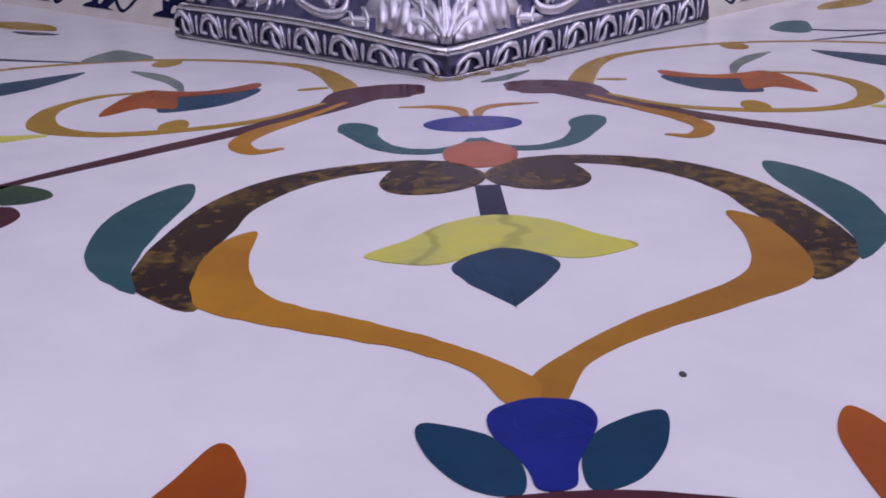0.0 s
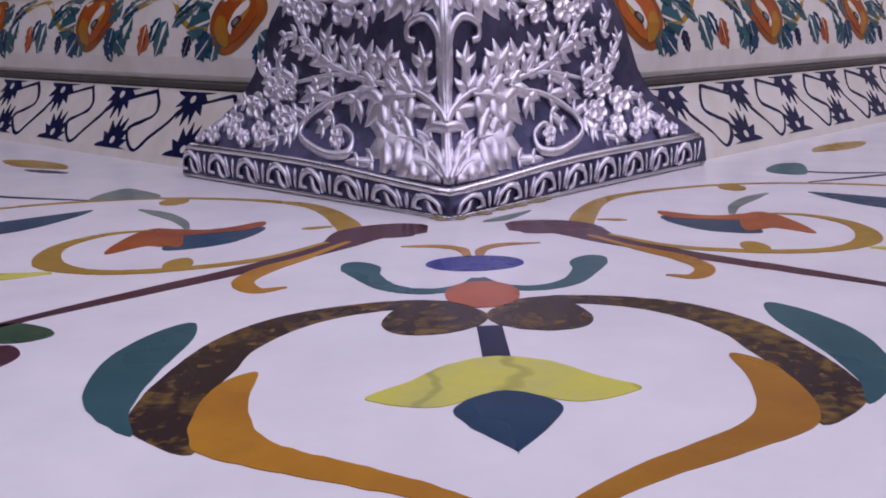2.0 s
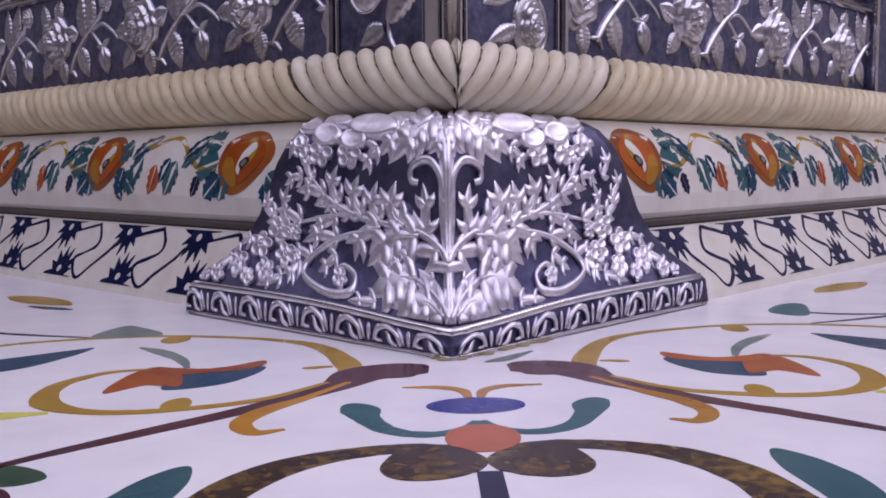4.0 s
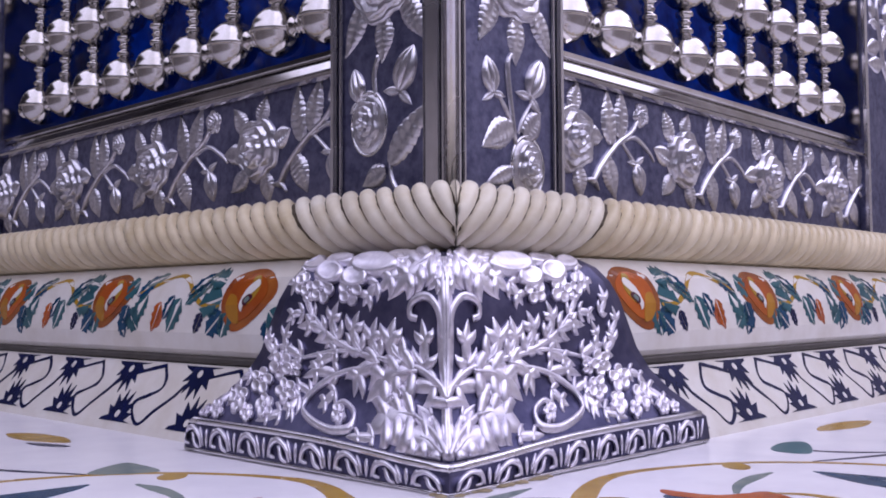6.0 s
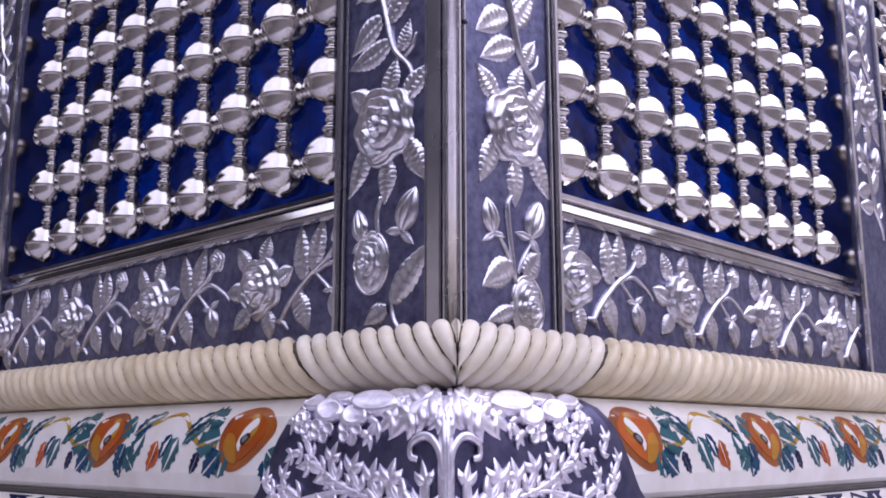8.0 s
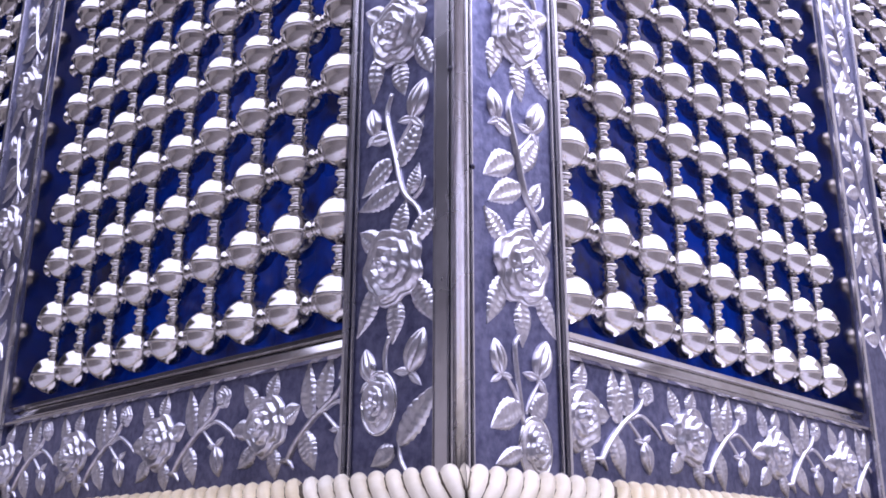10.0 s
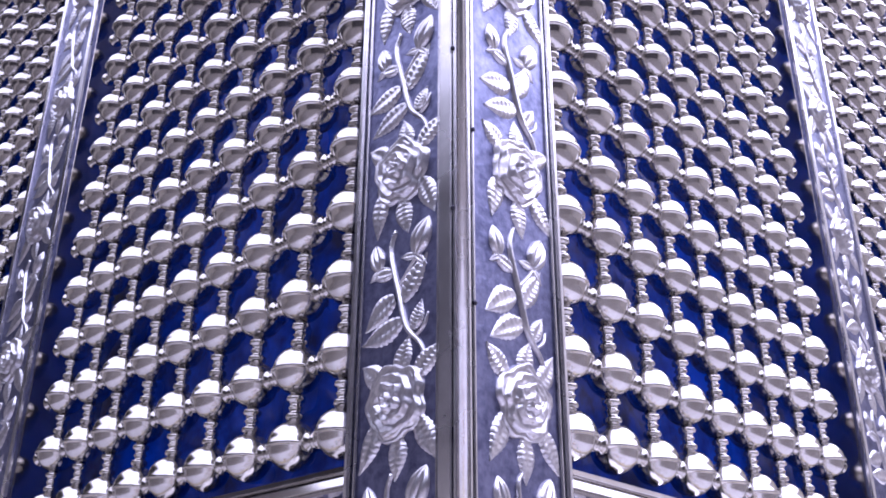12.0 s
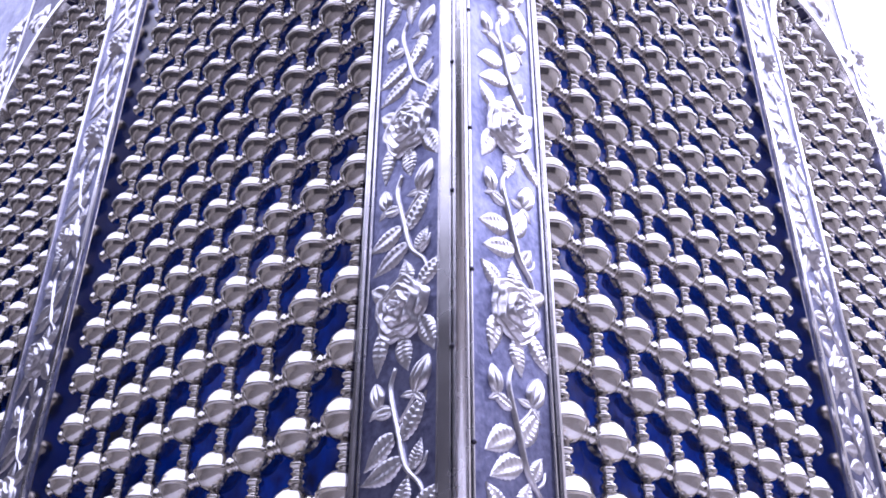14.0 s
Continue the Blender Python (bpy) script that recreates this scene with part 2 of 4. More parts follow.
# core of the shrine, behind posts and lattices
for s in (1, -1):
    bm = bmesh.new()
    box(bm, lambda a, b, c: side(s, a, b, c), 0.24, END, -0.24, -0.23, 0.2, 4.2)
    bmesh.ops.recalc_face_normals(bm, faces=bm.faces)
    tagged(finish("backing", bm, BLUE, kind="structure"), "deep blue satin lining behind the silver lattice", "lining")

# ---- rope moulding ----
rope = empty("rope_moulding", "ivory marble moulding carved as a twisted rope", "moulding", kind="structure")
ROPE_B, ROPE_Z, ROPE_R = 0.052, 0.250, 0.037


def rope_core(s):
    n = 12
    prof = [(ROPE_B + 0.84 * ROPE_R * math.cos(6.2832 * i / n), ROPE_Z + 0.84 * ROPE_R * math.sin(6.2832 * i / n)) for i in range(n + 1)]
    bm = bmesh.new()
    r0 = [bm.verts.new(side(s, -b, b, z)) for b, z in prof]
    r1 = [bm.verts.new(side(s, END, b, z)) for b, z in prof]
    for i in range(n):
        bm.faces.new((r0[i], r0[i + 1], r1[i + 1], r1[i]))
    bmesh.ops.recalc_face_normals(bm, faces=bm.faces)
    return bm


def strand(s, a0, pitch):
    """One twist of the rope: a swollen band that winds half round the core."""
    bm = bmesh.new()
    rows = []
    n, k = 14, 8
    for i in range(n + 1):
        th = math.radians(-100 + 260 * i / n)
        row = []
        for j in range(k + 1):
            w = (j / k - 0.5) * 2
            r = ROPE_R * (0.75 + 0.28 * math.sqrt(max(0.0, 1 - w * w)))
            b, z = ROPE_B + r * math.cos(th), ROPE_Z + r * math.sin(th)
            a = a0 + w * pitch * 0.496 + 0.030 * min(th, 1.9)
            row.append(bm.verts.new(side(s, max(a, -b + 0.0006), b, z)))
        rows.append(row)
    for i in range(n):
        for j in range(k):
            bm.faces.new((rows[i][j], rows[i][j + 1], rows[i + 1][j + 1], rows[i + 1][j]))
    bmesh.ops.recalc_face_normals(bm, faces=bm.faces)
    return bm


for s in (1, -1):
    # Dark brown core that shows as thin lines between the strands.
    part("rope_core", rope_core(s), CORE_BROWN, rope)
    a = -0.105
    while a < END:
        pitch = random.uniform(0.0268, 0.0292)
        part("strand", strand(s, a, pitch), IVORY if a < 0.150 else HONEY, rope, smooth=True)
        a += pitch + (0.006 if a < 0.150 <= a + pitch else 0.0)

# ---- silver corner shoe ----
SHOE = [  # height, how far it stands out, how far it runs along each face
    (0.000, 0.178, 0.252), (0.004, 0.182, 0.254), (0.030, 0.180, 0.250), (0.034, 0.176, 0.246), (0.044, 0.168, 0.236),
    (0.062, 0.150, 0.220), (0.085, 0.136, 0.202), (0.110, 0.128, 0.188), (0.140, 0.124, 0.176), (0.165, 0.121, 0.165),
    (0.185, 0.113, 0.157), (0.200, 0.100, 0.150), (0.209, 0.084, 0.142), (0.213, 0.060, 0.138)]


SKEW = {1: (-0.009, -0.009), -1: (0.009, -0.027)}  # the shoe sits a little askew on the plinth's corner


def dip(u, z):
    """The rim of the shoe droops a little towards its corner."""
    return 0.011 * math.exp(-(u / 0.13) ** 2) * min(1.0, z / 0.03) * max(0.0, min(1.0, 1 - (z - 0.034) / 0.05))


def shoe_at(s, f, z, lift=0.0):
    """Surface of the shoe: f runs from 0 at the corner to 1 at its end, z up."""
    i = 0
    while i < len(SHOE) - 2 and SHOE[i + 1][0] < z:
        i += 1
    (z0, b0, e0), (z1, b1, e1) = SHOE[i], SHOE[i + 1]
    t = (z - z0) / (z1 - z0)
    b, e = b0 + (b1 - b0) * t + lift, e0 + (e1 - e0) * t + SKEW[s][1]
    near = -b + SKEW[s][0]
    return side(s, near + (e - near) * f, b + SKEW[s][0], z - dip((e - near) * f, z))


def shoe_body(s):
    bm = bmesh.new()
    rows = []
    for z, b, e in SHOE:
        rows.append([bm.verts.new(shoe_at(s, j / 16, z)) for j in range(17)] + [bm.verts.new(side(s, e + SKEW[s][1], 0.02, z))])
    for i in range(len(rows) - 1):
        for j in range(17):
            bm.faces.new((rows[i][j], rows[i][j + 1], rows[i + 1][j + 1], rows[i + 1][j]))
    bmesh.ops.recalc_face_normals(bm, faces=bm.faces)
    return bm


shoe = empty("corner_shoe", "flared chased silver corner shoe on the marble floor", "corner shoe")
for s in (1, -1):
    part("shoe_side", shoe_body(s), TARNISH, shoe, smooth=True)

# ---- corner post and rails ----
TOP = 3.0
RAILS = []


def plate(s, a0, a1, b0, b1, c0, c1, bevel=0.0015):
    bm = bmesh.new()
    box(bm, lambda a, b, c: side(s, a, b, c), a0, a1, b0, b1, c0, c1)
    bmesh.ops.recalc_face_normals(bm, faces=bm.faces)
    if bevel:
        bmesh.ops.bevel(bm, geom=bm.edges[:], offset=bevel, segments=2, affect="EDGES")
    return bm


post = empty("corner_post", "tall silver corner post chased with roses", "post")
for s in (1, -1):
    part("face_plate", plate(s, 0.003, 0.2, -0.06, 0.0, 0.26, TOP), PATINA, post)
    part("edge_strip", plate(s, 0.189, 0.2, 0.0, 0.008, 0.26, TOP, 0.003), SILVER, post)
    part("edge_bead", plate(s, 0.181, 0.186, 0.0, 0.004, 0.26, TOP), SILVER, post)
    part("corner_strip", plate(s, 0.014, 0.036 if s < 0 else 0.019, 0.0, 0.006, 0.26, TOP), SILVER, post)
    if s < 0:
        part("inner_bead", plate(s, 0.0385, 0.042, 0.0, 0.004, 0.26, TOP), SILVER, post)
    part("corner_bead", plate(s, 0.006, 0.012, 0.0, 0.005, 0.26, TOP), SILVER, post)
bm = lathe([(0.0055, 0.26), (0.0055, TOP)], 16)
part("corner_rod", bm, SILVER, post, smooth=True).location = (0, 0.002, 0)

for s, a, z0 in ((1, 0.0165, 0.65), (-1, 0.011, 0.78)):
    for k in range(9):
        head = lathe([(0.0036, -0.002), (0.0036, 0.0006), (0.0030, 0.0018), (0.0016, 0.0026), (0.0004, 0.0028)], 10)
        part("rivet", head, NIELLO, post, "dark rivet head", smooth=True).matrix_basis = Matrix.Translation(side(s, a, 0.0056, z0 + 0.25 * k)) @ Matrix.Rotation(math.radians(45 * s), 4, "Z") @ Matrix.Rotation(math.radians(90), 4, "X")


def rail_unit(s, a0, a1):
    rail = empty("bottom_rail", "low silver rail chased with rose sprays", "rail", "bottom rails")
    part("face_plate", plate(s, a0, a1, -0.05, -0.010, 0.26, 0.447), PATINA, rail)
    for name, prof in (("lower_bead", [(-0.006, 0.444), (0.001, 0.447), (0.002, 0.451), (-0.003, 0.455), (-0.05, 0.455), (-0.05, 0.444)]),
                       ("sloping_band", [(-0.008, 0.4556), (-0.008, 0.458), (-0.0145, 0.472), (-0.050, 0.472), (-0.050, 0.4556)]),
                       ("upper_bead", [(-0.0135, 0.4726), (-0.0105, 0.476), (-0.0125, 0.483), (-0.030, 0.490), (-0.050, 0.490), (-0.050, 0.4726)])):
        part(name, sweep(prof, s, a1, False, a0), MIRROR, rail)
    return rail


def ball_mesh():
    r, low = 0.0372, 0.0352
    prof = [(0.005, -low)]
    for i in range(1, 9):
        t = math.radians(-90 + 10 * i)
        prof.append((low * math.cos(t), low * math.sin(t)))
    prof += [(low, -0.0050), (low + 0.0002, -0.0042), (r + 0.0012, -0.0040), (r + 0.0022, -0.0026), (r + 0.0022, 0.0), (r + 0.0008, 0.0016)]
    for i in range(1, 9):
        t = math.radians(5 + 10 * i)
        prof.append((r * math.cos(t), r * math.sin(t)))
    prof.append((0.003, r))
    return lathe(prof, 24)


def link_mesh(h, k=1.0):
    prof = [(0.0085, -h), (0.0090, -h * 0.82), (0.0128, -h * 0.76), (0.0132, -h * 0.58), (0.0126, -h * 0.46), (0.0086, -h * 0.40), (0.0084, -h * 0.10), (0.0104, -h * 0.04),
            (0.0104, h * 0.04), (0.0084, h * 0.10), (0.0086, h * 0.40), (0.0126, h * 0.46), (0.0132, h * 0.58), (0.0128, h * 0.76), (0.0090, h * 0.82), (0.0085, h)]
    return lathe([(r * k, z) for r, z in prof], 14)


def as_mesh(name, bm, mat):
    me = bpy.data.meshes.new(name)
    bm.to_mesh(me)
    bm.free()
    me.materials.append(mat)
    me.shade_smooth()
    return me


PA, PZ = 0.1045, 0.112
BALL_ME = as_mesh("ball", ball_mesh(), BALL)
UP_ME = as_mesh("upright_link", link_mesh(PZ / 2 - 0.034, 1.05), BALL)
ACROSS_ME = as_mesh("cross_link", link_mesh(PA / 2 - 0.034, 1.2), BALL)


def lattice(s, a0, columns, rows, top=None):
    grid = empty("lattice_panel", "silver lattice of threaded balls over blue lining", "lattice", "lattice panels")
    turn = Matrix.Rotation(math.radians(45 * s), 4, "Z") @ Matrix.Rotation(math.radians(90), 4, "Y")
    for i in range(columns):
        for k in range(rows):
            a, z = a0 + PA * i, 0.535 + PZ * k
            if top and z > top(a):
                continue
            for name, me, m in (("ball", BALL_ME, Matrix.Translation(side(s, a, -0.032, z))),
                                ("upright_link", UP_ME, Matrix.Translation(side(s, a, -0.032, z + PZ / 2))),
                                ("cross_link", ACROSS_ME, Matrix.Translation(side(s, a + PA / 2, -0.032, z)) @ turn)):
                ob = new(name, me)
                ob.parent = grid
                ob.matrix_basis = m
    return grid


def ARCH(a):
    return 2.30 + 0.45 * math.sqrt(max(0.0, 1 - ((a - 1.77) / 0.372) ** 2))


PIERS, SPANDRELS, ENDS = [], {}, {}
for s in (1, -1):
    RAILS.append((s, rail_unit(s, 0.2, 1.2)))
    lattice(s, 0.2515, 9, 22)
    pier = empty("middle_post", "silver post chased with roses between lattice panels", "post", "middle posts")
    part("face_plate", plate(s, 1.2, 1.3995, -0.12, 0.0, 0.26, 4.2), PATINA, pier)
    part("edge_strip", plate(s, 1.2, 1.216, 0.0, 0.007, 0.26, TOP), SILVER, pier)
    part("edge_strip", plate(s, 1.384, 1.40, 0.0, 0.007, 0.26, TOP), SILVER, pier)
    part("reveal", plate(s, 1.192, 1.1995, -0.15, -0.004, 0.48, TOP), BALL, pier, "mirror-bright silver side of the post")
    rail_unit(s, 1.4, 2.14)
    lattice(s, 1.45, 7, 21, ARCH)
    spandrel = empty("arch_spandrel", "pale chased silver spandrel over the arched lattice", "spandrel", "arch spandrels")
    edge = [(1.4 + 0.74 * i / 24, ARCH(1.4 + 0.74 * i / 24)) for i in range(25)]
    part("spandrel_plate", slab(edge + [(2.14, 4.2), (1.4, 4.2)], lambda u, v, h: side(s, u, h, v), 0.002, 0.03), TARNISH, spandrel)
    part("arch_moulding", slab(ribbon([(a, z + 0.014, 0.028) for a, z in edge], 2), lambda u, v, h: side(s, u, h, v), 0.012, 0.03), SILVER, spandrel)
    far = empty("end_post", "silver post chased with roses beyond the arch", "post", "middle posts")
    part("face_plate", plate(s, 2.1405, 3.2, -0.12, 0.0, 0.26, 4.2), PATINA, far)
    part("edge_strip", plate(s, 2.1415, 2.156, 0.0, 0.007, 0.26, 4.2), SILVER, far)
    PIERS.append((s, pier, 1.3, TOP))
    SPANDRELS[s], ENDS[s] = spandrel, far


# ---- chased relief ----
def leaf(place, u, v, du, dv, length, width, high=0.006, lobes=0, notch=0.10, curl=0.0, veined=True):
    """A folded leaf: sunk midrib, slanting veins, saw-toothed rim; base at (u, v), tip along (du, dv)."""
    d = Vector((du, dv)).normalized()
    n, k = (48 if veined else 24), 10
    bm = bmesh.new()
    rows = []
    for i in range(n + 1):
        t = i / n
        wide = width / 2 * (math.sin(math.pi * min(1.0, 0.04 + 0.96 * t) ** 0.72) ** 0.9 * (1 - 0.25 * t) + 0.02)
        bend = curl * length * t * t
        row = []
        for j in range(k + 1):
            w = j / k * 2 - 1
            tooth = 1 - (notch * ((t * 8 + 0.1) % 1.0) if veined and 0.08 < t < 0.96 else 0.0)
            if lobes and not veined:
                tooth = 1 - notch + notch * math.cos(t * lobes * 6.2832)
            x = t * length + (0.30 * abs(w) * wide if veined else -0.1 * abs(w) * wide)
            y = w * wide * tooth + bend
            q = (t * 8 + 0.1) % 1.0
            fold = 0.40 + 0.60 * math.sin(math.pi * min(1.0, abs(w) * 1.05 + 0.02)) if abs(w) < 0.99 else 0.0
            rib = 0.34 * (q if q < 0.8 else (1 - q) * 4) * min(1.0, 3 * abs(w)) if veined else 0.0
            h = high * ((0.35 + 0.65 * math.sin(math.pi * min(1, t + 0.12))) * fold * (0.72 + rib) + 0.30 * math.exp(-(w * 9) ** 2))
            row.append(bm.verts.new(place(u + d.x * x - d.y * y, v + d.y * x + d.x * y, h if abs(w) < 0.99 else -0.001)))
        rows.append(row)
    for i in range(n):
        for j in range(k):
            bm.faces.new((rows[i][j], rows[i][j + 1], rows[i + 1][j + 1], rows[i + 1][j]))
    bmesh.ops.recalc_face_normals(bm, faces=bm.faces)
    return bm


def joined(pieces):
    """Several small meshes as one."""
    bm = bmesh.new()
    for piece in pieces:
        me = bpy.data.meshes.new("piece")
        piece.to_mesh(me)
        piece.free()
        bm.from_mesh(me)
        bpy.data.meshes.remove(me)
    return bm


def flame_leaf(place, path, wide, lobes=4, high=0.5):
    """An acanthus leaf: a solid blade along a curved rib, with pointed lobes that sweep forward on either side."""
    line = rail_curve([(p[0], p[1]) for p in path], 8)
    n = len(line) - 1
    blade = [(*line[round(n * f)], wide * w) for f, w in ((0, 0.20), (0.25, 0.50), (0.55, 0.50), (0.8, 0.32), (1, 0.02))]
    pieces = [stem(place, blade, high * 0.62, 4), stem(place, [(*line[round(n * f)], wide * w) for f, w in ((0, 0.13), (0.4, 0.12), (0.9, 0.04))], high * 2.9, 4)]
    pairs = max(2, lobes - 2)
    for k in range(pairs):
        f = 0.10 + 0.50 * k / (pairs - 1)
        i = min(n - 1, int(n * f))
        d = (line[i + 1] - line[i]).normalized()
        reach = wide * (0.84 - 0.30 * f) * random.uniform(0.88, 1.12)
        for sgn in (1, -1):
            pts = []
            p = line[i].copy()
            for q, w in ((0.0, 0.30), (0.3, 0.42), (0.65, 0.32), (1.0, 0.02)):
                pts.append((p.x, p.y, wide * w))
                an = sgn * (1.15 - 1.05 * q)
                p += Vector((d.x * math.cos(an) - d.y * math.sin(an), d.x * math.sin(an) + d.y * math.cos(an))) * reach * 0.34
            pieces.append(stem(place, pts, high * 0.95, 4))
    return joined(pieces)


def stem(place, pts, high=0.8, n=6):
    """A half-round tapering stem through (u, v, width)."""
    line = rail_curve(pts, n)
    bm = bmesh.new()
    rows = []
    for i, p in enumerate(line):
        d = line[min(i + 1, len(line) - 1)] - line[max(i - 1, 0)]
        d = Vector((d[0], d[1])).normalized()
        w = max(p[2], 0.001) / 2
        rows.append([bm.verts.new(place(p[0] - d[1] * w * math.cos(th), p[1] + d[0] * w * math.cos(th), 2 * w * high * math.sin(th) - 0.0005)) for th in (0, 0.63, 1.26, 1.88, 2.51, 3.1416)])
    for i in range(len(rows) - 1):
        for j in range(5):
            bm.faces.new((rows[i][j], rows[i][j + 1], rows[i + 1][j + 1], rows[i + 1][j]))
    bm.faces.new(rows[0])
    bm.faces.new(rows[-1])
    bmesh.ops.recalc_face_normals(bm, faces=bm.faces)
    return bm


def rose(place, u, v, r, high=0.024):
    """A full rose: ruffled rings of petals that step down from a rolled heart."""
    bm = bmesh.new()
    n, k = 30, 60
    turn = random.uniform(0, 6.28)
    heart = bm.verts.new(place(u, v, high * 1.05))
    rows = []
    for i in range(1, n + 1):
        row = []
        for j in range(k):
            th = 6.2832 * j / k
            p = i / n
            q = p * 3.6 + 0.26 * abs(math.sin(2.5 * th + turn + 1.5 * math.floor(p * 3.6 + 0.1))) + th / 6.2832
            f = q - math.floor(q)
            edge = 1 + 0.07 * math.cos(5 * th + turn * 1.3) + 0.03 * math.cos(11 * th)
            h = high * (1.0 - 0.72 * p ** 1.3 + 0.40 * (f if f < 0.88 else (1 - f) * 7.3) - 0.20) if i < n else -0.001
            row.append(bm.verts.new(place(u + r * p * edge * math.cos(th), v + r * p * edge * math.sin(th), h)))
        rows.append(row)
    for j in range(k):
        bm.faces.new((heart, rows[0][j - 1], rows[0][j]))
    for i in range(n - 1):
        for j in range(k):
            bm.faces.new((rows[i][j - 1], rows[i][j], rows[i + 1][j], rows[i + 1][j - 1]))
    bmesh.ops.recalc_face_normals(bm, faces=bm.faces)
    return bm


def knob(place, u, v, ru, rv, high, dish=False):
    """A low oval boss, plain or dished like a petal."""
    bm = bmesh.new()
    rows = []
    n, k = 8, 20
    for i in range(n + 1):
        t = i / n
        h = high * math.sqrt(max(0.0, 1 - t * t))
        if dish:
            h = high * (0.72 + 0.28 * (t / 0.75) ** 2 if t < 0.75 else 1.0 - ((t - 0.75) / 0.25) ** 2)
        rows.append([bm.verts.new(place(u + ru * t * math.cos(6.2832 * j / k), v + rv * t * math.sin(6.2832 * j / k), h)) for j in range(k)])
    for i in range(n):
        for j in range(k):
            bm.faces.new((rows[i][j - 1], rows[i][j], rows[i + 1][j], rows[i + 1][j - 1]))
    bmesh.ops.remove_doubles(bm, verts=bm.verts[:], dist=0.00005)
    bmesh.ops.recalc_face_normals(bm, faces=bm.faces)
    return bm


def acanthus_leaf(place, u, v, ang, size, holder):
    """A lobed leaf: five curved, swelling fingers that fan out from one base."""
    bm = bmesh.new()
    sway = random.uniform(-0.7, 0.7)
    for turn, reach, bend in ((-58, 0.62, -0.9 + sway), (-29, 0.86, -0.5 + sway), (0, 1.0, sway), (29, 0.86, 0.5 + sway), (58, 0.62, 0.9 + sway)):
        d = math.radians(ang + turn)
        pts = []
        for t, w in ((0.0, 0.13), (0.3, 0.32), (0.62, 0.38), (0.86, 0.22), (1.0, 0.03)):
            dd = d + bend * t * t
            pts.append((u + size * reach * t * math.cos(dd), v + size * reach * t * math.sin(dd), size * w))
        piece = stem(place, pts, 0.42, 4)
        me = bpy.data.meshes.new("finger")
        piece.to_mesh(me)
        piece.free()
        bm.from_mesh(me)
        bpy.data.meshes.remove(me)
    bmesh.ops.remove_doubles(bm, verts=bm.verts[:], dist=0.0008)
    bmesh.ops.recalc_face_normals(bm, faces=bm.faces)
    part("acanthus_leaf", bm, RELIEF, holder, smooth=True)


def bud(place, u, v, du, dv, length, holder):
    """A closed bud: three long petals, side by side, over a pair of sepals."""
    d = Vector((du, dv)).normalized()
    petals = []
    for k in (-1, 1, 0):
        pts = [(u + d.x * length * f - d.y * k * length * o, v + d.y * length * f + d.x * k * length * o, length * w)
               for f, o, w in ((0.0, 0.03, 0.12), (0.3, 0.17, 0.26), (0.6, 0.17, 0.24), (0.85, 0.08, 0.14), (1.0, 0.0, 0.02))]
        petals.append(stem(place, pts, 0.62 if k else 0.75, 4))
    head = part("bud", joined(petals), RELIEF, holder, smooth=True)
    for k in (-1, 1):
        part("sepal", leaf(place, u, v, -du * 0.3 - k * dv * 0.95, -dv * 0.3 + k * du * 0.95, length * 0.5, length * 0.26, 0.005), RELIEF, head, smooth=True)


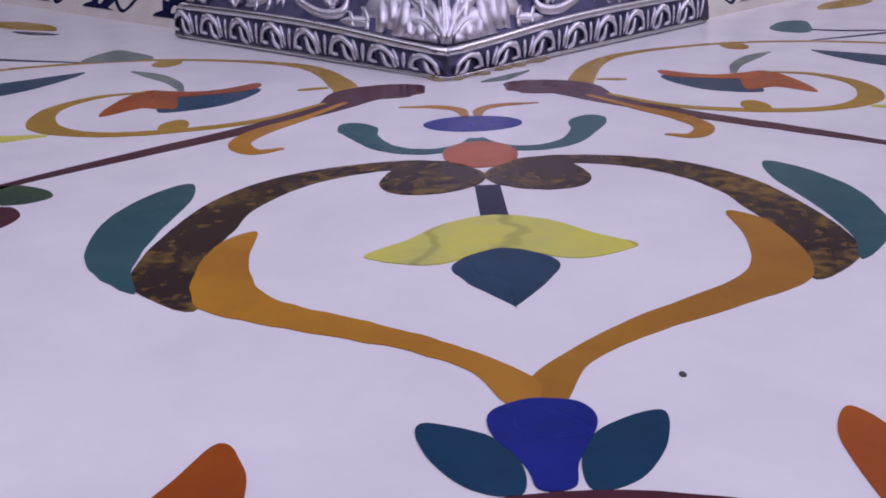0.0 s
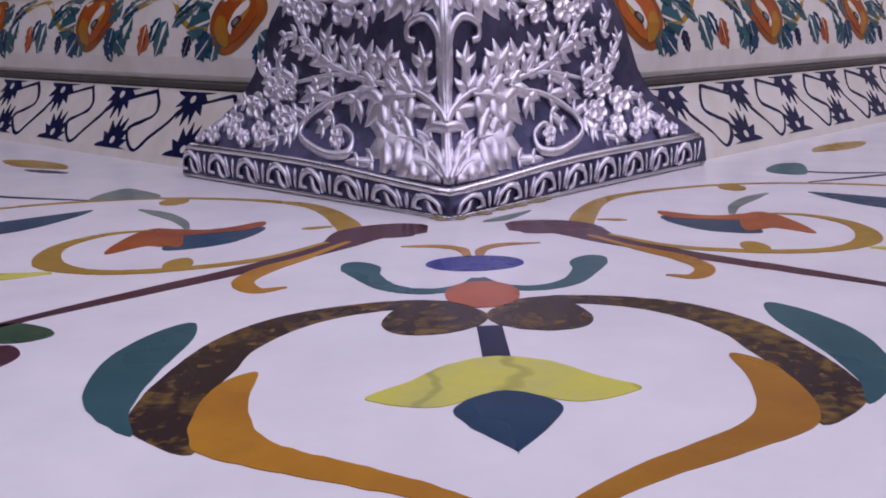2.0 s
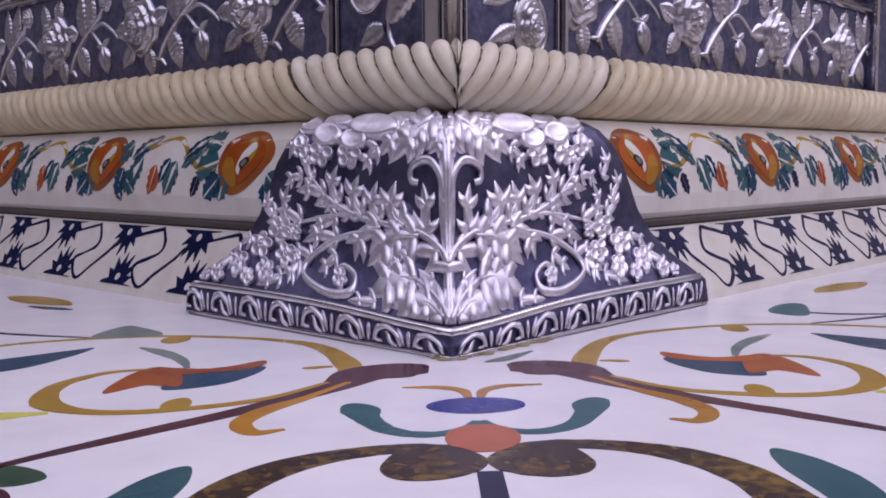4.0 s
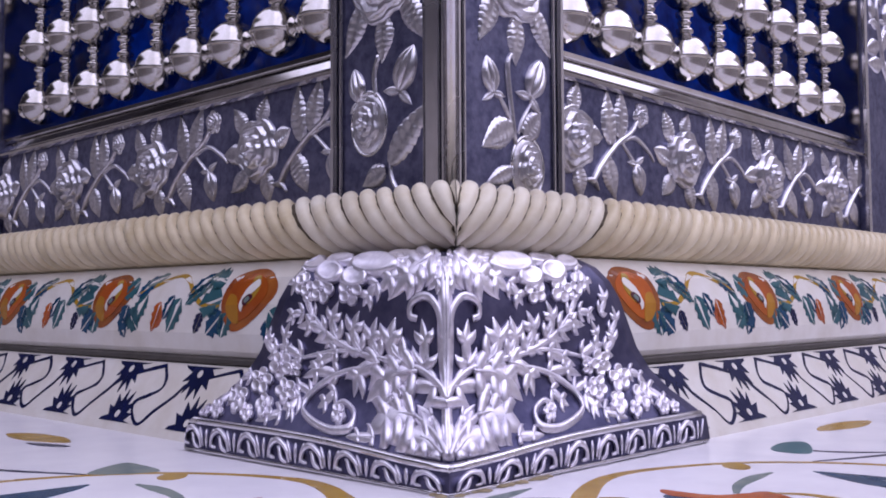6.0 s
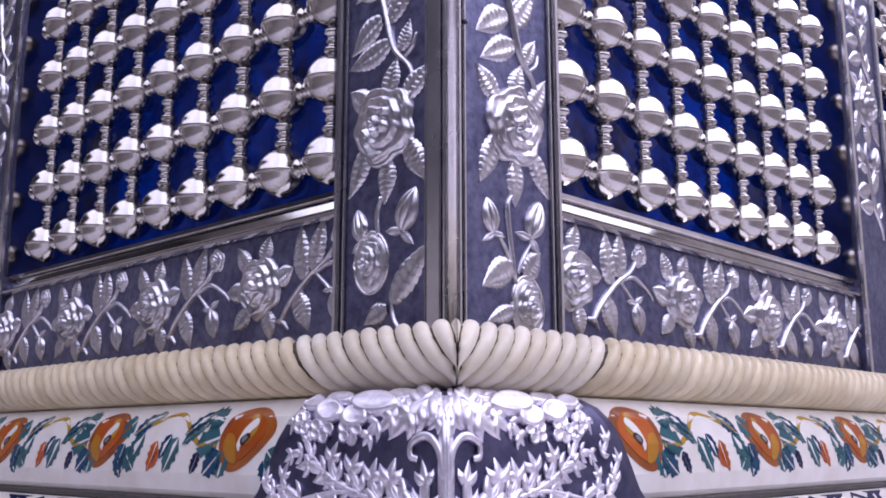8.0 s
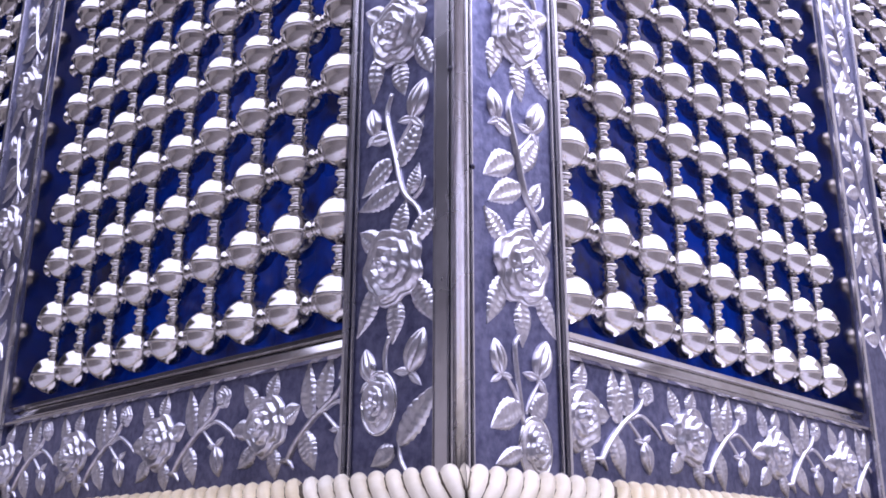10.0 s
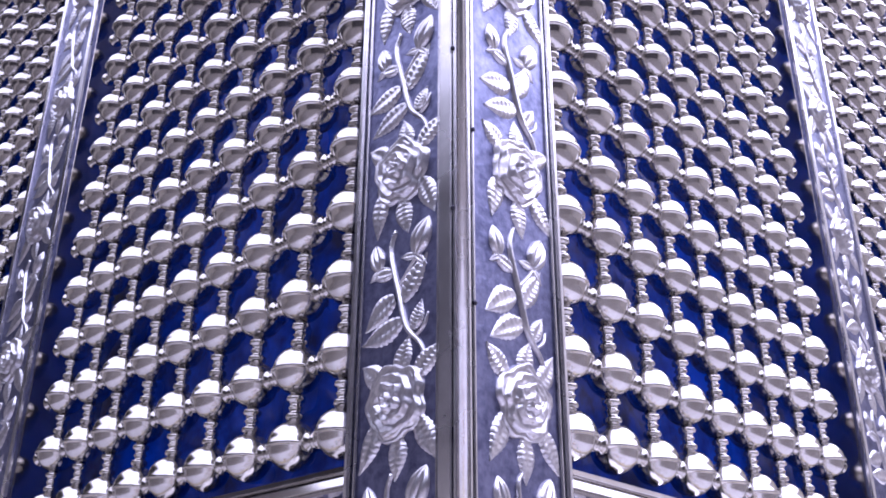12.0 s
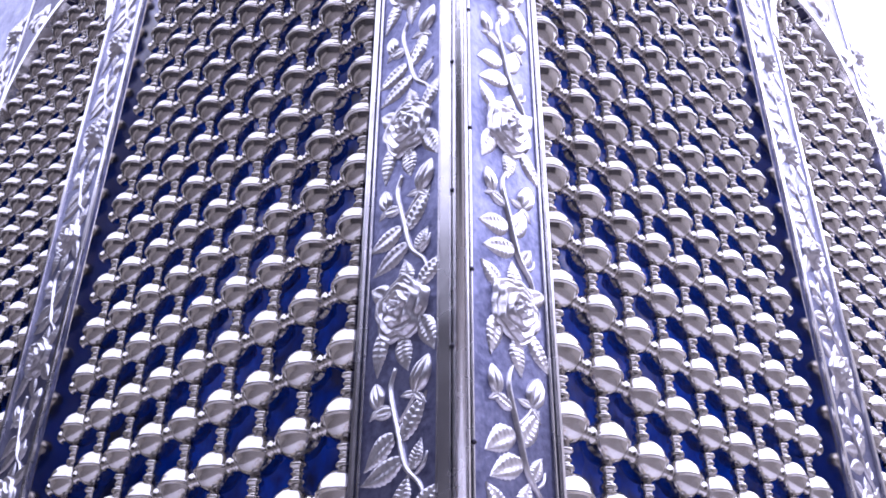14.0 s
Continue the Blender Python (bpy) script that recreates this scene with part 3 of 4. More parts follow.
def post_spray(s, holder, a, z, low=False):
    """One repeat of the posts' ornament: a rose with its leaves, and the stem, buds and leaves under it."""
    def at(u, v, h):
        return side(s, a - s * u, h - 0.0003, z + v)

    def lf(u, v, du, dv, length=0.052, width=0.030, lobes=6):
        part("leaf", leaf(at, u, v, du, dv, length * random.uniform(1.05, 1.2), width * 1.32, 0.0062, 10, 0.16, random.uniform(-0.2, 0.2)), RELIEF, holder, smooth=True)

    part("rose", rose(at, 0, 0, 0.050), RELIEF, holder, smooth=True)
    lf(-0.004, 0.034, -0.1, 1, 0.045)
    lf(-0.030, 0.026, -0.7, 0.7)
    lf(0.028, 0.030, 0.8, 0.6, 0.045)
    lf(0.034, -0.018, 0.35, -0.95, 0.062)
    lf(-0.002, -0.042, -0.05, -1, 0.050)
    lf(-0.034, -0.024, -0.55, -0.85, 0.060)
    if low:
        drop = 0.060 if s > 0 else 0.0
        part("stem", stem(at, [(0.007, -0.088, 0.006), (0.014, -0.110, 0.007), (0.012 - drop * 0.2, -0.136 - drop, 0.006)]), RELIEF, holder, smooth=True)
        bu, bv = (0.024, -0.168) if s < 0 else (-0.022, -0.222)
        boss = part("boss", joined([knob(at, bu, bv, 0.030, 0.038, 0.006), rose(lambda u, v, h: at(u, bv + (v - bv) * 1.35, h + 0.003), bu, bv, 0.021, 0.014)]), RELIEF, holder, "oval embossed silver boss", smooth=True)
        part("boss_rim", stem(at, [(bu + 0.030 * math.cos(t * 0.5236), bv + 0.038 * math.sin(t * 0.5236), 0.005) for t in range(13)], n=3), SILVER, boss, smooth=True)
        if s < 0:
            part("stem", stem(at, [(-0.030, -0.258, 0.005), (-0.016, -0.238, 0.006), (-0.012, -0.215, 0.004)]), RELIEF, holder, smooth=True)
            lf(-0.012, -0.220, -0.65, 0.75, 0.080, 0.034)
            lf(-0.006, -0.226, 0.95, -0.25, 0.042, 0.026)
        else:
            lf(0.002, -0.176, 0.9, -0.25, 0.056, 0.034)
            lf(-0.014, -0.186, -0.75, 0.65, 0.046, 0.032)
            lf(0.004, -0.226, 0.9, -0.45, 0.044, 0.022)
            part("stem", stem(at, [(0.000, -0.180, 0.004), (0.016, -0.158, 0.006), (0.030, -0.140, 0.004)]), RELIEF, holder, smooth=True)
            part("stem", stem(at, [(-0.006, -0.182, 0.004), (-0.014, -0.164, 0.006), (-0.034, -0.138, 0.004)]), RELIEF, holder, smooth=True)
    else:
        part("stem", stem(at, [(0.010, -0.088, 0.006), (0.018, -0.120, 0.008), (0.002, -0.178, 0.009), (-0.014, -0.232, 0.009), (-0.040, -0.262, 0.007), (-0.050, -0.290, 0.005)]), RELIEF, holder, smooth=True)
        part("stem", stem(at, [(0.014, -0.150, 0.005), (0.034, -0.152, 0.006), (0.050, -0.140, 0.004)]), RELIEF, holder, smooth=True)
        part("stem", stem(at, [(0.002, -0.172, 0.005), (-0.020, -0.150, 0.006), (-0.030, -0.136, 0.004)]), RELIEF, holder, smooth=True)
        part("stem", stem(at, [(-0.030, -0.250, 0.005), (-0.046, -0.238, 0.006), (-0.052, -0.222, 0.003)]), RELIEF, holder, smooth=True)
        lf(0.008, -0.186, 0.85, -0.35, 0.062, 0.034)
        lf(-0.004, -0.196, -0.6, 0.75, 0.066, 0.030)
        lf(-0.006, -0.222, 0.9, -0.30, 0.066, 0.032)
        lf(-0.024, -0.240, -0.5, 0.8, 0.036, 0.022)
        lf(0.012, -0.150, 0.9, 0.1, 0.036, 0.018)
    bud(at, 0.040, -0.140, 0.25, 1, 0.044, holder)
    bud(at, -0.028, -0.136, -0.42, 0.9, 0.056, holder)


def rail_spray(s, holder, a):
    """One repeat of the rails' ornament."""
    def at(u, v, h):
        return side(s, a + s * u, h - 0.0103, 0.370 + v)

    def lf(u, v, du, dv, length=0.052, width=0.030):
        part("leaf", leaf(at, u, v, du, dv, length * random.uniform(1.0, 1.12), width * 1.2, 0.0070, 10, 0.16, random.uniform(-0.2, 0.2)), RELIEF, holder, smooth=True)

    part("rose", rose(at, 0, 0, 0.043, 0.024), RELIEF, holder, smooth=True)
    lf(-0.030, 0.024, -0.45, 0.9, 0.048)
    lf(0.004, 0.034, 0.25, 1, 0.040)
    lf(-0.034, -0.002, -1, 0.1, 0.046)
    lf(-0.026, -0.026, -0.7, -0.7, 0.044)
    lf(0.014, -0.032, 0.3, -0.95, 0.042)
    lf(0.034, 0.008, 1, 0.2, 0.034)
    part("stem", stem(at, [(0.046, -0.054, 0.008), (0.066, -0.028, 0.010), (0.104, 0.004, 0.009), (0.142, 0.026, 0.008), (0.160, 0.048, 0.006)]), RELIEF, holder, smooth=True)
    part("stem", stem(at, [(0.110, 0.006, 0.006), (0.150, 0.018, 0.007), (0.186, 0.002, 0.006), (0.200, -0.010, 0.004)]), RELIEF, holder, smooth=True)
    part("stem", stem(at, [(0.118, 0.008, 0.005), (0.142, -0.012, 0.006), (0.154, -0.024, 0.004)]), RELIEF, holder, smooth=True)
    part("stem", stem(at, [(0.034, -0.050, 0.006), (0.050, -0.050, 0.008), (0.062, -0.062, 0.004)]), RELIEF, holder, smooth=True)
    lf(0.094, 0.002, -0.28, 1, 0.072, 0.034)
    lf(0.112, 0.012, 0.22, 1, 0.066, 0.034)
    lf(0.078, -0.014, 0.45, -0.9, 0.056, 0.036)
    bud(at, 0.154, -0.018, 0.25, -0.95, 0.046, holder)
    part("blossom", rose(at, 0.166, 0.052, 0.017, 0.010), RELIEF, holder, smooth=True)


for s in (1, -1):
    for k in range(6):
        post_spray(s, post, 0.110, 0.543 + 0.330 * k, low=k == 0)
for s, rail in RAILS:
    for k in range(4):
        rail_spray(s, rail, 0.233 + 0.279 * k if s > 0 else 0.368 + 0.274 * k)
for s, pier, a, top in PIERS:
    def over_arch(u, v, h):
        return side(s, u, 0.002 + h, v)

    for k in range(46):
        u, v = random.uniform(1.43, 2.1), random.uniform(2.42, 3.3)
        if v > ARCH(u) + 0.08:
            acanthus_leaf(over_arch, u, v, random.uniform(0, 360), random.uniform(0.06, 0.10), SPANDRELS[s])
    for k in range(7):
        post_spray(s, ENDS[s], 2.25, 0.9 + 0.33 * k)
    for k in range(1, 8):
        post_spray(s, pier, a, 0.543 + 0.330 * k)

# relief of the corner shoe
for s in (1, -1):
    def on_shoe(u, v, h):
        v = min(max(v, 0.0), 0.2125)
        i = 0
        while i < len(SHOE) - 2 and SHOE[i + 1][0] < v:
            i += 1
        (z0, b0, e0), (z1, b1, e1) = SHOE[i], SHOE[i + 1]
        t = (v - z0) / (z1 - z0)
        b, e = b0 + (b1 - b0) * t, e0 + (e1 - e0) * t + SKEW[s][1]
        near = -b + SKEW[s][0]
        slope = math.atan2(b0 - b1, z1 - z0)
        out = b + h * math.cos(slope)
        return side(s, near + b - out + min(max(u, 0.0), e - near), out + SKEW[s][0], v - dip(u, v) + h * math.sin(slope))

    def on_cup(u, v, h):
        return on_shoe(u, max(v, 0.0375), h)

    def tw(*pts):
        part("tendril", stem(on_cup, [(p[0] / 1000, p[1] / 1000, p[2] / 830) for p in pts], 0.75), SHOEWORK, shoe, smooth=True)

    def flame(*pts, wide=20, lobes=4, high=0.52):
        """An acanthus leaf from its base to its tip, in millimetres."""
        part("acanthus_leaf", flame_leaf(on_cup, [(p[0] / 1000, p[1] / 1000) for p in pts], wide / 780, lobes, high), SHOEWORK, shoe, smooth=True)

    def petal(u, v, ru, rv, high=5.0):
        part("petal", knob(on_cup, u / 1000, v / 1000, ru / 780, rv / 740, high / 1000, dish=True), SHOEWORK, shoe, smooth=True)

    def flower(u, v, r):
        first = random.uniform(0, 6.28)
        petals = []
        for k in range(5):
            an = first + 1.2566 * k
            petals.append(knob(on_cup, (u + 0.62 * r * math.cos(an)) / 1000, (v + 0.46 * r * math.sin(an)) / 1000, r * random.uniform(0.46, 0.58) / 1000, r * random.uniform(0.32, 0.42) / 1000, random.uniform(0.004, 0.0065), dish=True))
        bloom = part("flower", joined(petals), SHOEWORK, shoe, smooth=True)
        part("flower_eye", knob(on_cup, u / 1000, v / 1000, r / 4500, r / 5500, 0.008), SHOEWORK, bloom, smooth=True)

    part("corner_ridge", stem(on_cup, [(0.002, 0.038, 0.011), (0.002, 0.080, 0.010), (0.004, 0.12, 0.014), (0.004, 0.165, 0.012), (0.002, 0.205, 0.006)], 0.3), SHOEWORK, shoe, smooth=True)
    tw((0, 74, 7), (12, 74, 7), (23, 73, 5))
    # main branch, its shoot and its leaves
    tw((0, 76, 7), (14, 90, 7), (37, 100, 7), (79, 106, 6), (123, 113, 6), (163, 128, 5), (189, 148, 4), (200, 164, 3))
    tw((100, 110, 5), (147, 113, 5), (195, 106, 4), (236, 98, 3))
    tw((5, 128, 5), (10, 155, 7), (25, 167, 7), (44, 161, 7), (46, 149, 7), (37, 146, 6))
    flame((30, 100), (27, 122), (31, 147), wide=21, lobes=4)
    flame((56, 104), (74, 122), (66, 148), wide=27, lobes=4)
    flame((88, 108), (100, 124), (92, 148), wide=22)
    flame((114, 112), (128, 132), (118, 154), wide=22)
    flame((150, 122), (160, 142), (150, 164), wide=20)
    flame((188, 146), (200, 162), (196, 180), wide=16)
    flame((168, 132), (192, 138), (218, 136), wide=20)
    flame((128, 116), (160, 123), (190, 122), wide=16)
    flame((205, 150), (222, 150), (238, 140), wide=14, lobes=3)
    flame((150, 113), (172, 104), (198, 94), wide=18)
    flame((205, 104), (230, 112), (252, 116), wide=18)
    flame((10, 84), (40, 86), (64, 78), wide=20)
    flame((37, 97), (77, 90), (106, 68), wide=32, lobes=5)
    flame((88, 103), (116, 93), (124, 70), wide=24)
    # low scroll, bottom leaves and flowers
    tw((92, 100, 5), (144, 91, 6), (186, 72, 6), (198, 54, 6), (163, 43, 6), (130, 46, 6), (122, 58, 6), (138, 66, 5), (154, 60, 4))
    flame((146, 90), (178, 92), (206, 84), wide=18)
    flame((188, 70), (206, 76), (222, 72), wide=14, lobes=3)
    flame((150, 76), (164, 66), (178, 58), wide=14, lobes=3)
    tw((2, 40, 7), (16, 52, 7), (40, 62, 6), (64, 66, 4))
    flame((8, 41), (38, 50), (76, 42), wide=24, lobes=5)
    flame((40, 62), (72, 60), (104, 46), wide=30, lobes=5)
    flame((6, 50), (18, 62), (40, 72), wide=12, lobes=3)
    flame((92, 44), (112, 42), (134, 40), wide=12, lobes=3)
    for u, v, r in ((70, 72, 13), (144, 55, 10), (242, 95, 19), (274, 78, 19), (230, 70, 16), (310, 58, 17), (262, 54, 15), (344, 46, 12), (218, 92, 11), (290, 46, 11), (366, 42, 9)):
        flower(u, v, r)
    flame((206, 68), (218, 58), (224, 44), wide=16, lobes=3)
    flame((232, 52), (252, 46), (276, 40), wide=13, lobes=3)
    flame((322, 66), (346, 54), (374, 42), wide=16)
    flame((292, 84), (310, 80), (328, 66), wide=14, lobes=3)
    flame((250, 108), (268, 118), (262, 138), wide=18)
    flame((232, 104), (238, 124), (228, 144), wide=15)
    # curled shells and leaves round the top
    for u, v, ru, rv, high in ((100, 198, 32, 9, 9), (128, 186, 18, 8, 8), (168, 192, 20, 9, 8), (60, 206, 18, 5, 6), (152, 206, 20, 5, 6), (196, 203, 18, 6, 6)):
        petal(u, v, ru, rv, high)
    for u, v, r in ((134, 172, 17), (178, 174, 18), (208, 180, 15)):
        flower(u, v, r)
    flame((206, 196), (222, 186), (230, 168), wide=16, lobes=3)
    flame((14, 206), (44, 190), (78, 163), wide=32, lobes=5)
    flame((50, 206), (70, 188), (98, 168), wide=24)
    flame((4, 198), (10, 184), (24, 172), wide=18)
    flame((92, 182), (104, 170), (114, 157), wide=18, lobes=3)
    if s > 0:
        flame((244, 148), (256, 162), (248, 182), wide=15)
        flame((262, 126), (276, 140), (270, 158), wide=14, lobes=3)
    flame((4, 206), (24, 204), (48, 202), wide=16)
    # beaded ledge and scrolled rim
    part("ledge", stem(on_shoe, [(0.0, 0.0335, 0.006), (0.21, 0.0335, 0.006), (0.420, 0.0335, 0.006)], 0.7, 8), SILVER, shoe, smooth=True)
    part("foot_bead", stem(on_shoe, [(0.0, 0.0030, 0.004), (0.21, 0.0030, 0.004), (0.432, 0.0030, 0.004)], 0.7, 8), SILVER, shoe, smooth=True)
    u = 0.010
    while u < 0.40:
        part("rim_scroll", stem(on_shoe, [(u, 0.007, 0.005), (u + 0.005, 0.020, 0.007), (u + 0.018, 0.027, 0.007), (u + 0.030, 0.021, 0.007), (u + 0.031, 0.011, 0.006), (u + 0.023, 0.009, 0.003)], 0.8, 4), SHOEWORK, shoe, smooth=True)
        part("rim_leaf", stem(on_shoe, [(u + 0.004, 0.006, 0.003), (u + 0.012, 0.010, 0.007), (u + 0.016, 0.019, 0.006), (u + 0.020, 0.020, 0.002)], 0.8, 4), SHOEWORK, shoe, smooth=True)
        for du, dv, tip in ((0.035, 0.008, -0.006), (0.041, 0.007, 0.0), (0.047, 0.008, 0.006)):
            part("rim_leaf", stem(on_shoe, [(u + du, dv, 0.002), (u + du + tip * 0.4, dv + 0.008, 0.006), (u + du + tip, dv + 0.017, 0.005), (u + du + tip * 1.3, dv + 0.020, 0.002)], 0.8, 3), SHOEWORK, shoe, smooth=True)
        u += 0.051

# crumbled mortar along the foot of the shoe
for s, reach in ((1, 0.13), (-1, 0.02)):
    crumbs = []
    for k in range(int(reach * 320)):
        u = random.uniform(0.0, reach)
        p = shoe_at(s, u / 0.43, 0.0)
        out = random.uniform(0.001, 0.010) * (1 - 0.5 * u / reach)
        r = random.uniform(0.0018, 0.0050)
        crumbs.append(knob(lambda x, y, h: Vector((p.x + s * out * R2 + x, p.y - out * R2 + y, max(h, 0.0) + 0.0004)), 0, 0, r * 1.5, r, r * 0.5))
    part("mortar", joined(crumbs), MORTAR, floor, "crumbled ochre mortar", smooth=True)

# ---- plinth inlay ----
UPPER_LINE = [(0.104, 0.104), (0.106, 0.125), (0.101, 0.160), (0.088, 0.192), (0.066, 0.212)]


def spiky(u, v, r, up, n=7):
    """Half palmette with pointed lobes."""
    out = [(u - r, v)]
    for i in range(n):
        for f, q in ((0.0, 0.62), (0.5, 1.0)):
            an = math.pi * (i + f + 0.25) / n
            k = q * (0.8 + 0.25 * math.sin(an))
            out.append((u - r * k * math.cos(an), v + up * r * 0.95 * k * math.sin(an)))
    return out + [(u + r, v)]


for s in (1, -1):
    def on_lower(u, v, h):
        return side(s, u, 0.152 - 0.048 * v + 0.84 * h, 0.010 + 0.074 * v + 0.54 * h)

    def on_upper(u, v, h):
        """v: height in metres over the joint line."""
        q = 0
        z = min(max(v, 0.104), 0.2115)
        while q < 3 and UPPER_LINE[q + 1][1] < z:
            q += 1
        (b0, z0), (b1, z1) = UPPER_LINE[q], UPPER_LINE[q + 1]
        return side(s, u, b0 + (b1 - b0) * (z - z0) / (z1 - z0) + h, z)

    a, step = (0.038, 0.1535) if s > 0 else (0.081, 0.163)
    while a < 2.3:
        zig = [(0, 0.97), (0.040, 0.86), (0.085, 0.70), (0.103, 0.50), (0.126, 0.24), (0.145, 0.02), (0.166, 0.14), (0.178, 0.34), (0.158, 0.46), (0.137, 0.58), (0.136, 0.74), (0.1535, 0.97)]
        line = ribbon([(a + x * step / 0.1535 + random.uniform(-0.002, 0.002), y * 0.088, 0.0048 * random.uniform(0.6, 1.3)) for x, y in zig], 5)
        part("zigzag_inlay", slab([(x + random.uniform(-0.0006, 0.0006), y / 0.088) for x, y in line], on_lower, 0.0007, 0.001), NAVY, plinth)
        for u, v, up in ((a + 0.080 + random.uniform(-0.004, 0.004), 0.99, -1), (a + 0.050, 0.01, 1)):
            part("palmette_inlay", slab([(x + random.uniform(-0.002, 0.002), v + (y - v) / 0.075) for x, y in spiky(u, v, 0.040, up)], on_lower, 0.0009, 0.001), NAVY, plinth)
            part("dot_inlay", slab([(u + 0.005 * math.cos(t * 0.63), v + up * 0.12 + 0.06 * math.sin(t * 0.63)) for t in range(10)], on_lower, 0.0014, 0.001), CREAM, plinth)
        a += step

    def piece(name, mat, pts, a0, high=0.0008, k=1.9, holder=None):
        return part(name, patch(rail_curve([(a0 + (p[0] * k + (165 - p[1]) * 0.45) / 1000, p[1] / 1000) for p in pts], 4, closed=True), on_upper, high), mat, holder or plinth)

    def chips(mat, u, v, du, dv, length, width, a0):
        """A leaf of two stones that meet at a pale midrib."""
        for k in (-1, 1):
            part("leaf_inlay", patch([(a0 + (u + du * t * length - dv * k * w * width) / 1000, (v + dv * t * length + du * k * w * width) / 1000) for t, w in
                                     ((0, 0.05), (0.1, 0.30), (0.25, 0.52), (0.36, 0.36), (0.5, 0.56), (0.62, 0.34), (0.78, 0.42), (0.86, 0.22), (1, 0.05))], on_upper, 0.0009, 2), mat, plinth)

    a, step = (0.212, 0.320) if s > 0 else (0.243, 0.324)
    while a < 2.3:
        bloom = piece("flower_inlay", RUST, ((-26, 168), (-18, 190), (4, 203), (24, 196), (27, 172), (16, 144), (2, 128), (-12, 136)), a, k=1.95)
        piece("petal_inlay", ORANGE, ((-18, 168), (-12, 186), (4, 197), (20, 190), (22, 172), (12, 150), (2, 140), (-9, 146)), a, 0.0014, 1.9, bloom)
        piece("petal_inlay", AMBER, ((-2, 138), (8, 142), (17, 156), (20, 172), (12, 170), (4, 156)), a, 0.0017, 1.9, bloom)
        piece("petal_inlay", GOLD, ((-12, 176), (-4, 192), (6, 194), (2, 180), (-6, 160)), a, 0.0018, 1.3, bloom)
        piece("crescent_inlay", CREAM, ((-10, 184), (-2, 190), (8, 178), (6, 160), (-2, 152), (1, 166), (-6, 176)), a, 0.0022, 1.2, bloom)
        piece("eye_inlay", PLUM, ((-6, 168), (-1, 173), (3, 166), (-2, 159)), a, 0.0024, 1.9, bloom)
        piece("eye_inlay", SAGE, ((-4, 167), (-1, 170), (1, 166), (-2, 162)), a, 0.0028, 1.9, bloom)
        for mat, u, v, du, dv, length, width in ((TEAL, 52, 188, 0.9, 0.2, 36, 20), (TEAL, 50, 168, 1, -0.25, 38, 26), (PETROL, 44, 150, 0.75, -0.65, 34, 22), (TEAL, 34, 150, 0.3, -0.95, 26, 20),
                                                 (TEAL, -52, 152, -0.75, -0.6, 34, 22), (PETROL, -44, 142, -0.3, -0.9, 24, 16),
                                                 (PETROL, 84, 198, 0.85, -0.5, 44, 12), (TEAL, 96, 184, 0.8, -0.55, 36, 12), (SAGE, 72, 200, 0.7, -0.7, 34, 9), (NAVY, 92, 150, 0.4, -0.9, 24, 12),
                                                 (TEAL, 140, 168, 0.45, -0.9, 40, 20), (PETROL, 158, 172, 0.5, -0.85, 30, 13), (ORANGE, 186, 164, 0.35, -0.95, 34, 14), (CORAL, 182, 152, 0.3, -0.9, 20, 9),
                                                 (PETROL, 214, 196, 0.8, -0.5, 40, 15), (TEAL, 232, 174, 0.5, -0.85, 38, 20), (SAGE, 200, 200, 0.9, -0.3, 40, 10), (TEAL, 262, 192, 0.8, -0.6, 30, 20), (PETROL, 270, 160, 0.4, -0.9, 34, 20)):
            chips(mat, u + random.uniform(-3, 3), v, du, dv, length * 1.2, width * 1.45, a)
        part("tendril_inlay", slab(ribbon([(a + x / 1000, z / 1000, w / 1000) for x, z, w in ((52, 158, 4), (90, 160, 6), (120, 176, 7), (140, 192, 6), (170, 198, 5), (215, 186, 5), (250, 176, 3))], 5), on_upper, 0.0006, 0.002), GOLD, plinth)
        a += step

# ---- floor inlay ----
def on_floor(u, v, h):
    w = 0.0006 * noise.noise(Vector((u * 130, v * 70, 3.0)))
    return Vector((u + w + 0.015 * (v + 0.4) - 0.002, v + 1.8 * w + 0.05 * u, h * 0.4))


def mm(*pts):
    return [tuple(c / 1000 for c in p) for p in pts]


def inlay(name, mat, outline, both=True, high=0.0010, only=0):
    for sx in ((only,) if only else (1, -1) if both else (1,)):
        line = [(p[0] * sx, p[1]) for p in outline]
        part(name, slab(line, on_floor, high if sx > 0 else high + 0.0002), mat, floor)


def blob(*pts, n=6):
    return rail_curve(mm(*pts), n, closed=True)


def oval(x, y, rx, ry, n=32):
    return [((x + rx * math.cos(6.2832 * i / n)) / 1000, (y + ry * math.sin(6.2832 * i / n)) / 1000) for i in range(n)]


def stroke(*pts):
    return ribbon(mm(*pts))


inlay("ribbon_inlay", BROWN, blob((2, -512), (44, -500), (90, -510), (124, -532), (147, -568), (159, -618), (162, -658), (155, -686), (126, -709), (132, -672), (132, -644), (126, -610), (122, -583), (103, -548), (75, -526), (30, -514)), high=0.0008)
inlay("scroll_inlay", AMBER, blob((9, -797), (20, -773), (38, -757), (60, -744), (88, -730), (121, -711), (131, -693), (134, -672), (133, -644), (127, -626), (115, -618), (114, -650), (107, -683), (95, -702), (70, -720), (45, -736), (22, -755), (0, -779), (0, -797)))
inlay("leaf_inlay", TEAL, blob((164, -531), (181, -548), (193, -585), (192, -624), (182, -658), (155, -689), (163, -658), (163, -615), (158, -560)))
inlay("bud_inlay", PETROL, blob((-23, -673), (0, -653), (23, -673), (17, -694), (1, -719), (-1, -719), (-17, -694)), both=False)
